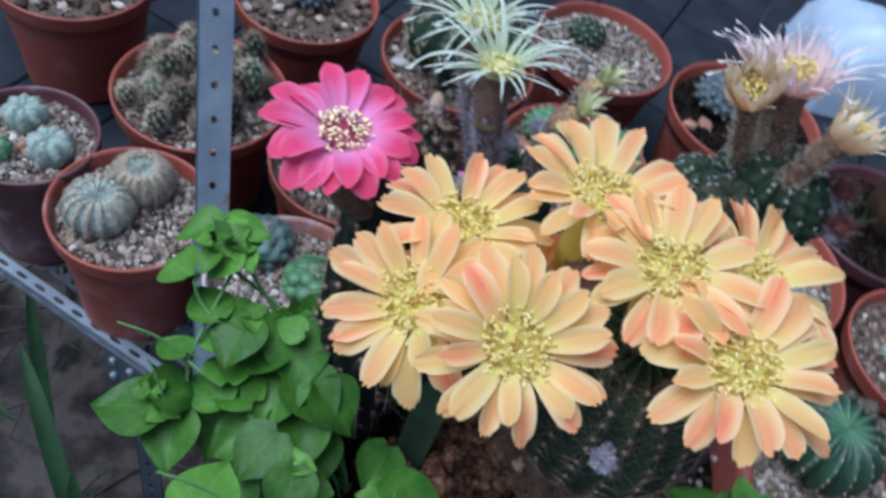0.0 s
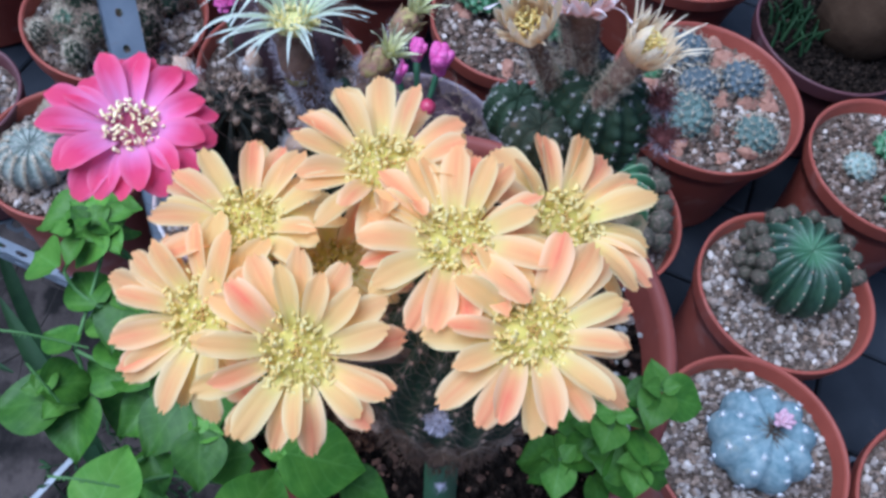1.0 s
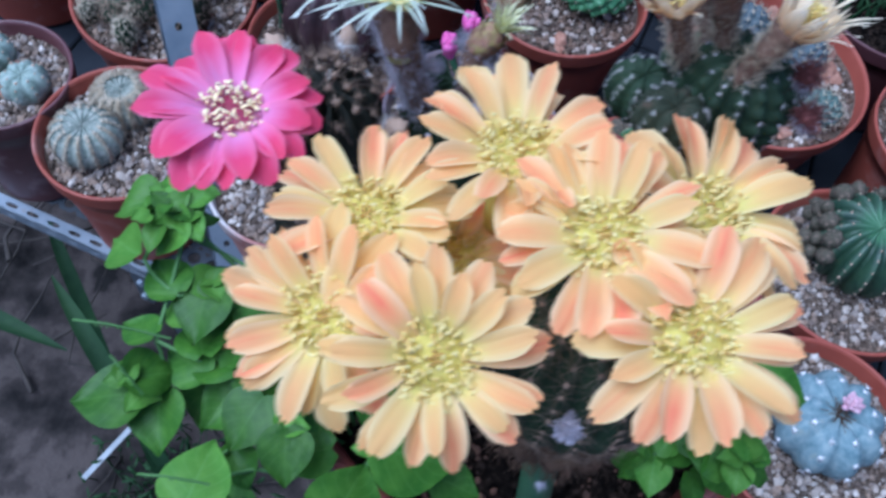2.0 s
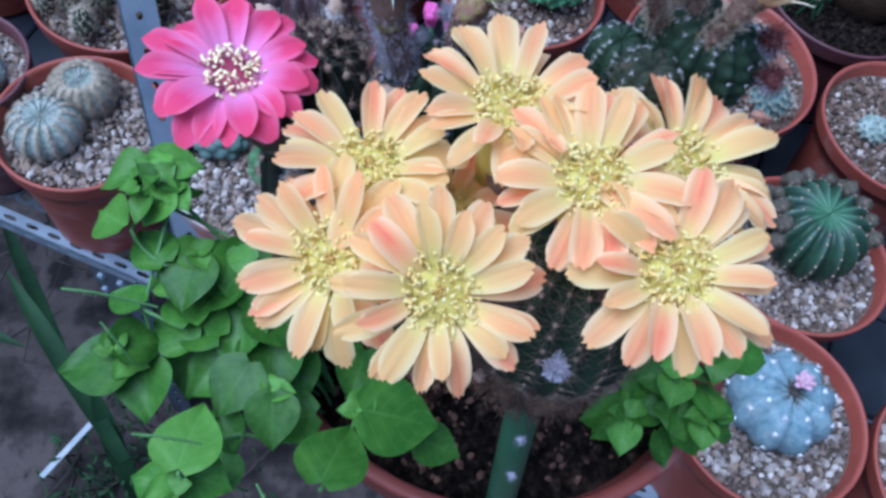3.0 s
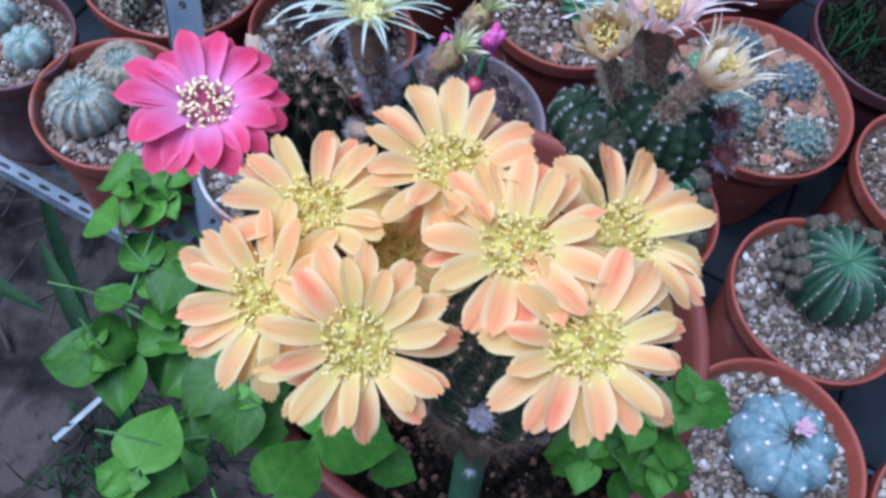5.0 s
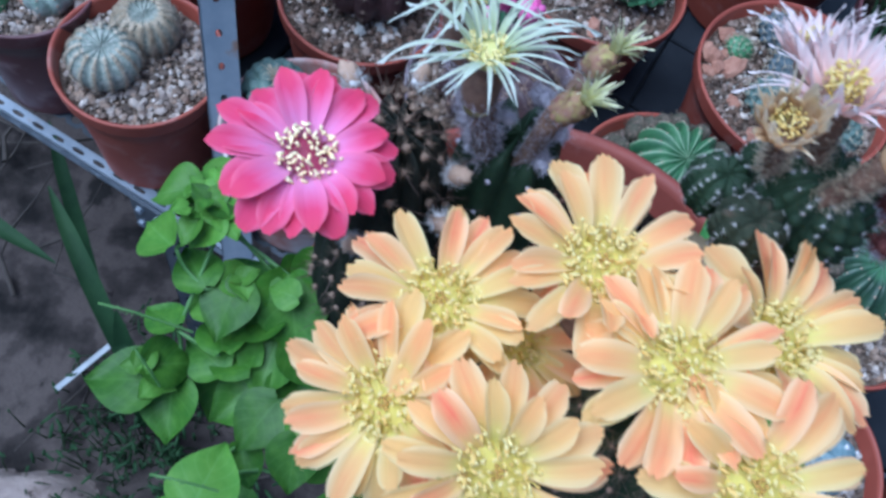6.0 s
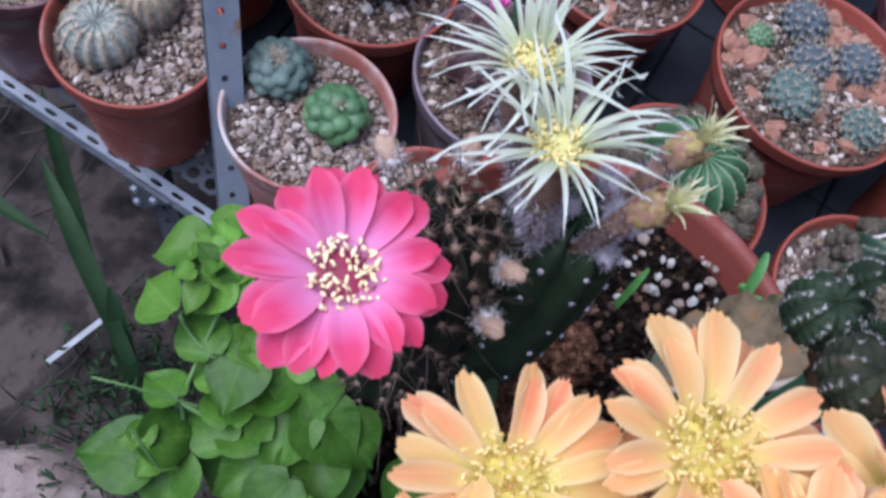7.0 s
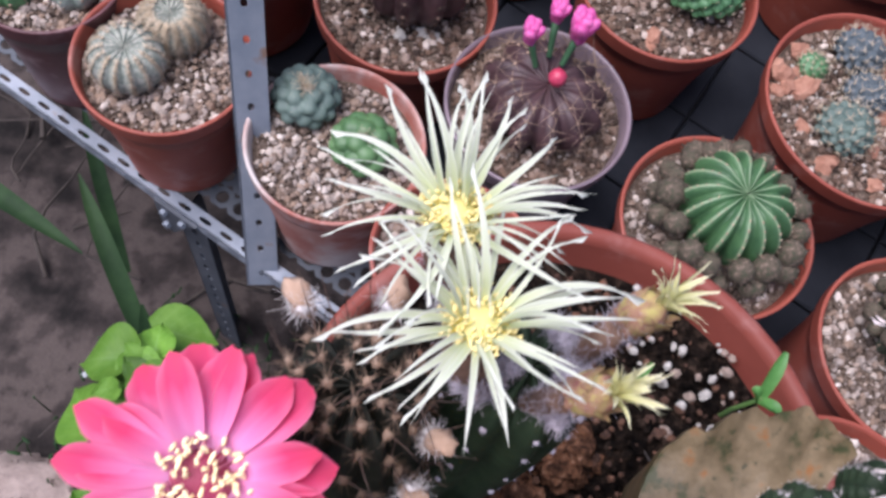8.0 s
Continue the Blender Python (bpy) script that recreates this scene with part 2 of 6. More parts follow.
M["cactus_grey"] = surface("grey_green_cactus", [(0.3, (0.008, 0.010, 0.008)), (0.7, (0.026, 0.028, 0.021))], 120, 0.7, 0, 0.2, bump_scale=500, bump_by=0.4)
M["cactus_green"] = surface("green_cactus", [(0.3, (0.045, 0.13, 0.055)), (0.7, (0.10, 0.24, 0.10))], 50, 0.45, bump_scale=500, bump_by=0.15)
M["cactus_blue"] = surface("blue_grey_cactus", [(0.3, (0.120, 0.190, 0.215)), (0.5, (0.20, 0.275, 0.295)), (0.7, (0.30, 0.36, 0.36))], 160, 0.85, 0, 0.25, bump_scale=260, bump_by=0.5, spots=(60, 0.58, 0.72, (0.28, 0.30, 0.26)))
M["cactus_frost"] = surface("frosted_grey_green_cactus", [(0.35, (0.15, 0.20, 0.16)), (0.55, (0.30, 0.36, 0.31)), (0.75, (0.50, 0.52, 0.47))], 110, 0.8,
                            bump_scale=600, bump_by=0.3)
M["cactus_slate"] = surface("slate_grey_cactus", [(0.35, (0.045, 0.065, 0.075)), (0.7, (0.115, 0.140, 0.155))], 120, 0.85, bump_scale=700, bump_by=0.4)
M["cactus_purple"] = surface("purple_brown_cactus", [(0.3, (0.032, 0.016, 0.018)), (0.7, (0.085, 0.042, 0.045))], 50, 0.5, bump_scale=500, bump_by=0.2)
M["cactus_stock"] = surface("green_grafting_stock", [(0.3, (0.03, 0.09, 0.04)), (0.7, (0.06, 0.15, 0.07))], 40, 0.5, bump_scale=400, bump_by=0.2)
M["pup"] = surface("brown_green_pups", [(0.35, (0.036, 0.044, 0.022)), (0.55, (0.085, 0.064, 0.044)), (0.72, (0.21, 0.155, 0.115))], 320, 0.85, bump_scale=700, bump_by=0.4, island=0.3)
M["spine_pale"] = surface("straw_spines", [(0.3, (0.36, 0.28, 0.18)), (0.7, (0.58, 0.50, 0.38))], 80, 0.6, island=0.35)
M["spine_white"] = surface("grey_white_spines", [(0.3, (0.42, 0.38, 0.36)), (0.7, (0.68, 0.64, 0.62))], 200, 0.7, island=0.35)
M["spine_dark"] = surface("dark_brown_spines", [(0.3, (0.04, 0.025, 0.02)), (0.7, (0.12, 0.075, 0.055))], 80, 0.6, island=0.4)
M["areole"] = surface("tan_areoles", [(0.3, (0.30, 0.19, 0.13)), (0.7, (0.52, 0.38, 0.28))], 200, 0.95, island=0.3)
M["cork"] = surface("corky_brown_base", [(0.3, (0.045, 0.024, 0.014)), (0.7, (0.15, 0.088, 0.050))], 160, 0.95, bump_scale=600, bump_by=0.6)
M["wool"] = surface("white_wool", [(0.3, (0.60, 0.58, 0.58)), (0.7, (0.85, 0.83, 0.82))], 120, 0.95, island=0.2)
M["wool_lilac"] = surface("lilac_grey_wool", [(0.3, (0.34, 0.31, 0.36)), (0.7, (0.66, 0.62, 0.69))], 300, 0.95, island=0.3)
M["bud"] = surface("dusky_olive_pink_bud", [(0.3, (0.22, 0.085, 0.075)), (0.48, (0.34, 0.20, 0.12)), (0.66, (0.42, 0.36, 0.12))], 420, 0.8, bump_scale=900)
M["tube"] = surface("tan_brown_flower_tube", [(0.3, (0.10, 0.052, 0.035)), (0.7, (0.27, 0.17, 0.12))], 300, 0.85, bump_scale=500)
M["anther_pale"] = surface("pale_cream_anthers", [(0.3, (0.86, 0.72, 0.28)), (0.7, (0.92, 0.82, 0.42))], 400, 0.8, island=0.10)
M["cup_yellow"] = surface("yellow_throat", [(0.3, (0.97, 0.84, 0.18)), (0.7, (0.97, 0.88, 0.25))], 200, 0.8, translucent=0.4)
M["cup_green"] = surface("green_yellow_throat", [(0.3, (0.62, 0.58, 0.20)), (0.7, (0.74, 0.70, 0.30))], 200, 0.6)
M["cup_crimson"] = surface("crimson_throat", [(0.3, (0.20, 0.015, 0.04)), (0.7, (0.42, 0.05, 0.13))], 200, 0.6)
M["filament"] = surface("pale_yellow_filaments", [(0.3, (0.97, 0.85, 0.22)), (0.7, (0.98, 0.88, 0.30))], 100, 0.6, translucent=0.5)
M["anther"] = surface("cream_anthers", [(0.3, (0.92, 0.72, 0.28)), (0.7, (0.94, 0.80, 0.40))], 400, 0.8, translucent=0.35, tones=[(0.0, (0.84, 0.58, 0.13)), (0.2, (0.94, 0.76, 0.24)), (0.5, (0.96, 0.84, 0.34)), (1.0, (0.97, 0.88, 0.44))])
M["anther_cream"] = surface("ivory_anthers", [(0.3, (0.94, 0.76, 0.40)), (0.7, (0.95, 0.84, 0.54))], 400, 0.8, island=0.15)
M["core"] = surface("brown_flower_core", [(0.3, (0.40, 0.22, 0.04)), (0.7, (0.66, 0.44, 0.11))], 600, 0.7)
M["filament_pink"] = surface("pink_filaments", [(0.3, (0.75, 0.25, 0.40)), (0.7, (0.85, 0.45, 0.50))], 100, 0.6, translucent=0.3)
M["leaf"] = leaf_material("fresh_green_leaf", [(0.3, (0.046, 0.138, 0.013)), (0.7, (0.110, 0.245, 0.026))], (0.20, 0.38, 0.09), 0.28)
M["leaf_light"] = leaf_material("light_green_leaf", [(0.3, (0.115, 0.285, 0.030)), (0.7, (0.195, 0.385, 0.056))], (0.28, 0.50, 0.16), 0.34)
M["leaf_strap"] = surface("dark_strap_leaf", [(0.3, (0.014, 0.036, 0.014)), (0.7, (0.032, 0.072, 0.025))], 20, 0.65, 0, 0.2, bump_scale=120, translucent=0.15)
M["stem"] = surface("green_stem", [(0.3, (0.075, 0.175, 0.035)), (0.7, (0.13, 0.25, 0.075))], 60, 0.6)
M["pad_dry"] = surface("dried_beige_pad", [(0.34, (0.050, 0.055, 0.016)), (0.42, (0.15, 0.108, 0.052)), (0.60, (0.23, 0.168, 0.090)), (0.70, (0.30, 0.12, 0.03))], 120, 0.5, 0, 0.5, bump_scale=300, bump_by=0.6,
                       spots=(260, 0.60, 0.68, (0.07, 0.065, 0.03)))
M["label"] = surface("dull_white_plastic_strip", [(0.3, (0.22, 0.24, 0.25)), (0.7, (0.34, 0.36, 0.38))], 30, 0.5)
M["cactus_star"] = ribbed_material("green_star_cactus", [(0.3, (0.030, 0.085, 0.035)), (0.7, (0.065, 0.155, 0.06))], (0.25, 0.33, 0.19), 0.085, 0.5, 0.75)
M["cactus_star_dark"] = ribbed_material("dark_green_star_cactus", [(0.3, (0.014, 0.036, 0.022)), (0.7, (0.036, 0.076, 0.038))], (0.11, 0.16, 0.10), 0.07, 0.5, 0.5, top=(0.10, 0.22, 0.11))
M["cactus_dome"] = ribbed_material("frosted_dome_cactus", [(0.3, (0.14, 0.175, 0.145)), (0.5, (0.27, 0.30, 0.255)), (0.72, (0.46, 0.46, 0.40))], (0.26, 0.18, 0.15), 0.05, 0.9, 0.4, 300)
M["cactus_tuber"] = surface("blue_green_knobbly_cactus", [(0.3, (0.022, 0.070, 0.040)), (0.7, (0.060, 0.150, 0.075))], 60, 0.5, bump_scale=500, bump_by=0.2)
M["spine_tan"] = surface("tan_spines", [(0.3, (0.16, 0.105, 0.07)), (0.7, (0.34, 0.24, 0.17))], 80, 0.6, island=0.4)
M["caudex"] = surface("brown_caudex", [(0.3, (0.026, 0.015, 0.009)), (0.7, (0.058, 0.036, 0.022))], 30, 0.95, 0, 0.05, bump_scale=120, bump_by=0.5, dist=0.003)
M["pale_pink"] = surface("pale_pink_petals", [(0.3, (0.72, 0.40, 0.50)), (0.7, (0.85, 0.62, 0.68))], 150, 0.5, translucent=0.3)
M["maroon"] = surface("maroon_bristles", [(0.3, (0.08, 0.018, 0.018)), (0.7, (0.22, 0.07, 0.06))], 300, 0.8, island=0.4)
M["plastic_blue"] = surface("pale_blue_plastic", [(0.3, (0.34, 0.40, 0.50)), (0.7, (0.48, 0.54, 0.62))], 12, 0.35, 0, 0.5, 60, 0.2, 0.002)
M["pad_edge"] = surface("pale_pad_edge", [(0.3, (0.38, 0.31, 0.21)), (0.7, (0.54, 0.46, 0.34))], 120, 0.6, bump_scale=300)
M["bristle"] = surface("rusty_brown_bristles", [(0.3, (0.075, 0.038, 0.022)), (0.7, (0.22, 0.125, 0.072))], 120, 0.8, island=0.4)
M["blade"] = surface("bright_green_blade", [(0.3, (0.06, 0.20, 0.04)), (0.7, (0.12, 0.32, 0.08))], 200, 0.5, translucent=0.2)
M["sand"] = surface("pale_sandy_earth", [(0.3, (0.21, 0.165, 0.145)), (0.7, (0.37, 0.30, 0.265))], 40, 0.95, 0, 0.15, 220, 0.8, 0.003, spots=(70, 0.60, 0.68, (0.08, 0.06, 0.05)))
M["magenta"] = surface("magenta_petals", [(0.3, (0.70, 0.07, 0.34)), (0.7, (0.85, 0.24, 0.56))], 150, 0.5, translucent=0.3)
M["crimson"] = surface("crimson_fruit", [(0.3, (0.38, 0.02, 0.06)), (0.7, (0.52, 0.06, 0.12))], 150, 0.4)
M["petal_peach"] = petal_material("peach_petal", [(0.0, (0.97, 0.87, 0.245)), (0.22, (0.97, 0.80, 0.275)), (0.44, (0.97, 0.665, 0.265)), (1.0, (0.96, 0.565, 0.24))],
                                  (0.95, 0.25, 0.10), 0.9, (0.98, 0.78, 0.44), 0.9, 0.45, 0.018)
M["petal_tip"] = petal_material("yellow_green_ragged_tip", [(0.0, (0.50, 0.46, 0.15)), (0.4, (0.76, 0.76, 0.36)), (1.0, (0.86, 0.84, 0.58))],
                                (0.60, 0.56, 0.22), 0.5, (0.88, 0.86, 0.64), 0.5)
M["petal_pink"] = petal_material("pink_petal", [(0.0, (0.88, 0.46, 0.76)), (0.34, (0.85, 0.28, 0.55)), (0.72, (0.79, 0.075, 0.21)), (1.0, (0.80, 0.085, 0.18))],
                                 (0.70, 0.025, 0.08), 0.5, (0.89, 0.31, 0.48), 0.45, 0.34)
M["petal_white"] = petal_material("greenish_white_petal", [(0.0, (0.60, 0.68, 0.32)), (0.35, (0.70, 0.76, 0.56)), (1.0, (0.77, 0.80, 0.72))],
                                  (0.60, 0.70, 0.48), 0.5, (0.82, 0.84, 0.78), 0.5)
M["petal_blush"] = petal_material("blush_petal", [(0.0, (0.74, 0.50, 0.28)), (0.25, (0.88, 0.66, 0.40)), (0.6, (0.92, 0.77, 0.52)), (1.0, (0.92, 0.82, 0.64))],
                                  (0.62, 0.36, 0.22), 0.4, (0.90, 0.80, 0.62), 0.5)
M["petal_rose"] = petal_material("pale_rose_petal", [(0.0, (0.84, 0.50, 0.42)), (0.4, (0.90, 0.66, 0.62)), (1.0, (0.92, 0.84, 0.83))],
                                 (0.84, 0.48, 0.46), 0.3, (0.92, 0.86, 0.84), 0.5)

# ---- mesh helpers ----
rng = random.Random(7)


class Shape:
    """Collects vertices, faces and uv per vertex, and makes one mesh of them."""

    def __init__(self):
        self.v, self.f, self.uv = [], [], []

    def add(self, verts, faces, uvs=None):
        k = len(self.v)
        self.v.extend(tuple(p) for p in verts)
        self.f.extend(tuple(i + k for i in q) for q in faces)
        self.uv.extend(uvs if uvs else [(0.5, 0.5)] * len(verts))

    def grid(self, rows, closed=False, uvs=None):
        """Quads over rows of points; closed joins each row's end to its start."""
        n, m = len(rows), len(rows[0])
        faces = []
        for i in range(n - 1):
            for j in range(m if closed else m - 1):
                a, b = i * m + j, i * m + (j + 1) % m
                faces.append((a, b, b + m, a + m))
        self.add([p for r in rows for p in r], faces, uvs)

    def lathe(self, profile, seg=40, at=(0, 0, 0), wob=0.0):
        rows = []
        for r, z in profile:
            rows.append([(at[0] + r * math.cos(2 * math.pi * j / seg), at[1] + r * math.sin(2 * math.pi * j / seg),
                          at[2] + z + wob * math.sin(4 * math.pi * j / seg)) for j in range(seg)])
        self.grid(rows, True)

    def cone(self, a, b, r0, r1=0.0, sides=3):
        a, b = Vector(a), Vector(b)
        d = (b - a).normalized()
        e = d.orthogonal().normalized()
        g = d.cross(e)
        ring = [math.cos(2 * math.pi * k / sides) * e + math.sin(2 * math.pi * k / sides) * g for k in range(sides)]
        if r1 <= 0:
            self.add([a + r0 * q for q in ring] + [b], [(k, (k + 1) % sides, sides) for k in range(sides)])
        else:
            self.add([a + r0 * q for q in ring] + [b + r1 * q for q in ring],
                     [(k, (k + 1) % sides, sides + (k + 1) % sides, sides + k) for k in range(sides)])

    def hair(self, pts, r0, r1, sides=3):
        """A tapered tube along points."""
        pts = [Vector(p) for p in pts]
        rows = []
        for i, p in enumerate(pts):
            d = (pts[min(i + 1, len(pts) - 1)] - pts[max(i - 1, 0)]).normalized()
            e = d.cross(Vector((0.31, 0.52, 0.79))).normalized()
            g = d.cross(e)
            r = r0 + (r1 - r0) * i / (len(pts) - 1)
            rows.append([p + r * (math.cos(2 * math.pi * k / sides) * e + math.sin(2 * math.pi * k / sides) * g) for k in range(sides)])
        self.grid(rows, True)
        k = len(self.v) - sides
        self.f.append(tuple(range(k, k + sides)))

    def blob(self, at, rad, lat=5, lon=7, jitter=0.0, turn=None, r=rng):
        """A small rounded lump, uneven if jitter is given."""
        rx, ry, rz = rad if hasattr(rad, "__len__") else (rad,) * 3
        at = Vector(at)
        verts = []
        for i in range(lat + 1):
            t = math.pi * i / lat
            ring = 1 if i in (0, lat) else lon
            for j in range(ring):
                p = 2 * math.pi * j / lon
                s = 1 + jitter * (r.random() * 2 - 1)
                q = Vector((rx * s * math.sin(t) * math.cos(p), ry * s * math.sin(t) * math.sin(p), rz * s * math.cos(t)))
                verts.append(at + (turn @ q if turn else q))
        faces = [(0, 1 + j, 1 + (j + 1) % lon) for j in range(lon)]
        for i in range(lat - 2):
            a = 1 + i * lon
            faces += [(a + j, a + lon + j, a + lon + (j + 1) % lon, a + (j + 1) % lon) for j in range(lon)]
        a, e = 1 + (lat - 2) * lon, len(verts) - 1
        faces += [(a + j, e, a + (j + 1) % lon) for j in range(lon)]
        self.add(verts, faces)

    def mesh(self, name, mat, smooth=True):
        me = bpy.data.meshes.new(name)
        me.from_pydata(self.v, [], self.f)
        lay = me.uv_layers.new(name="UVMap")
        idx = np.empty(len(me.loops), dtype=np.int32)
        me.loops.foreach_get("vertex_index", idx)
        lay.data.foreach_set("uv", np.array(self.uv, dtype=np.float32)[idx].ravel())
        if smooth:
            me.polygons.foreach_set("use_smooth", [True] * len(me.polygons))
        me.materials.append(mat)
        me.update()
        return me


def part(name, data, parent=None, label="", m=None, kind=""):
    """Links a mesh as one object, under its thing if there is one, at the pose m in the thing's frame."""
    ob = new(name, data)
    ob.parent = parent
    if m is not None:
        ob.matrix_basis = m
    return tagged(ob, label=label, kind=kind)


def thing(name, label, category, at=(0, 0, 0), turn=0.0, group=""):
    ob = new(name)
    ob.empty_display_size = 0.02
    ob.matrix_basis = pose(*at, 0, 0, turn)
    return tagged(ob, label=label, category=category, group=group)


def aim(at, normal, spin=0.0, size=1.0):
    """A pose whose z points along normal."""
    q = Vector(normal).to_track_quat("Z", "Y").to_matrix().to_4x4()
    return Matrix.Translation(at) @ q @ pose(0, 0, 0, 0, 0, spin) @ Matrix.Scale(size, 4)


# ---- ground, shelf and uprights ----
RAIL_A, RAIL_B = Vector((-0.404, 0.445, 0)), Vector((-0.074, 0.311, 0))
ALONG = (RAIL_B - RAIL_A).normalized()
ACROSS = Vector((-ALONG.y, ALONG.x, 0))


def shelf_pt(u, v, z):
    """A point of the shelf: u along its front edge from the corner post, v back from the edge."""
    p = RAIL_B + ALONG * u + ACROSS * v
    return (p.x, p.y, z)


def build_ground():
    s = Shape()
    n = 70
    rows = []
    for i in range(n + 1):
        row = []
        for j in range(n + 1):
            a, b = (i / n * 2 - 1), (j / n * 2 - 1)
            x, y = 60 * a ** 5 + 1.6 * a, 60 * b ** 5 + 1.6 * b
            z = -0.42 + 0.030 * noise.noise(Vector((x * 3, y * 3, 0))) + 0.012 * noise.noise(Vector((x * 14, y * 14, 3)))
            row.append((x - 0.4, y + 0.3, z))
        rows.append(row)
    s.grid(rows)
    return part("ground", s.mesh("ground", M["ground"]), label="sandy brown bare ground under the shelves", kind="structure")


def build_deck():
    """The dark shelf board in square sections with open joints, and the perforated steel strip along the front edge."""
    deck = part("shelf_board", None, label="", kind="structure")
    cell = 0.105
    me = None
    sq = Shape()
    h, t = cell / 2 - 0.0012, 0.018
    top = [(-h + 0.002, -h + 0.002, 0), (h - 0.002, -h + 0.002, 0), (h - 0.002, h - 0.002, 0), (-h + 0.002, h - 0.002, 0)]
    mid = [(-h, -h, -0.002), (h, -h, -0.002), (h, h, -0.002), (-h, h, -0.002)]
    low = [(-h, -h, -t), (h, -h, -t), (h, h, -t), (-h, h, -t)]
    sq.add(top + mid + low, [(0, 1, 2, 3)] + [(a + k, a + (k + 1) % 4, a + 4 + (k + 1) % 4, a + 4 + k) for a in (0, 4) for k in range(4)][0:8]
           + [(11, 10, 9, 8)])
    sq.f = [tuple(reversed(q)) if i > 0 and i < 9 else q for i, q in enumerate(sq.f)]
    me = sq.mesh("board_section", M["deck"], False)
    ang = math.degrees(math.atan2(ALONG.y, ALONG.x))
    for i in range(-6, 9):
        for j in range(0, 12):
            p = shelf_pt(i * cell, 0.145 + cell / 2 + j * cell, -0.001)
            part("board_section", me, deck, m=pose(*p, 0, 0, ang))
    tagged(deck, label="dark slate grey shelf boards with open joints", kind="structure")
    s = Shape()
    c, r, k = 0.0185, 0.0058, 12
    for i in range(-34, 44):
        for j in range(7):
            off = 0.5 * c * (j % 2)
            cx, cy = i * c + off, 0.012 + (j + 0.5) * c
            ring, edge = [], []
            for q in range(k):
                a = 2 * math.pi * q / k
                ring.append(shelf_pt(cx + r * math.cos(a), cy + r * math.sin(a), 0))
                w = c / 2 / max(abs(math.cos(a)), abs(math.sin(a)))
                edge.append(shelf_pt(cx + w * math.cos(a), cy + w * math.sin(a), 0))
            low = [(x, y, -0.0018) for x, y, _ in ring]
            s.add(edge + ring + low, [(q, (q + 1) % k, k + (q + 1) % k, k + q) for q in range(k)]
                  + [(k + q, k + (q + 1) % k, 2 * k + (q + 1) % k, 2 * k + q) for q in range(k)])
    part("perforated_strip", s.mesh("perforated_strip", M["steel_dark"], False), label="perforated grey steel shelf strip", kind="structure")


def slotted_angle(name, length, width, mat, pitch=0.030, slot=(0.12, 0.22)):
    """An L-shaped steel bar along z, both flanges with rows of oval slots cut through."""
    t = 0.0018
    s = Shape()
    square = [(-1, -1), (-0.4, -1), (0.4, -1), (1, -1), (1, -0.4), (1, 0.4), (1, 1), (0.4, 1), (-0.4, 1), (-1, 1), (-1, 0.4), (-1, -0.4)]
    k = len(square)
    for axis in (0, 1):
        n = int(length / pitch)
        put = (lambda x, y, z: (x, y, z)) if axis == 0 else (lambda x, y, z: (y, x, z))
        for i in range(n):
            zc = (i + 0.5) * pitch
            ring, edge = [], []
            for a, b in square:
                d = math.hypot(a, b)
                ring.append((width / 2 + slot[0] * width * a / d, zc + slot[1] * pitch * b / d))
                edge.append((width / 2 + width / 2 * a, zc + pitch / 2 * b))
            quads = [(q, (q + 1) % k, k + (q + 1) % k, k + q) for q in range(k)]
            for side in (0, t):
                s.add([put(x, side, z) for x, z in edge + ring], quads)
            s.add([put(x, 0, z) for x, z in ring] + [put(x, t, z) for x, z in ring], quads)
        for x in (0, width):
            s.add([put(x, 0, 0), put(x, t, 0), put(x, t, n * pitch), put(x, 0, n * pitch)], [(0, 1, 2, 3)])
    return s.mesh(name, mat, False)


def frame_of(x, y, z, at):
    m = Matrix.Identity(4)
    m.col[0][:3], m.col[1][:3], m.col[2][:3], m.col[3][:3] = x, y, z, at
    return m


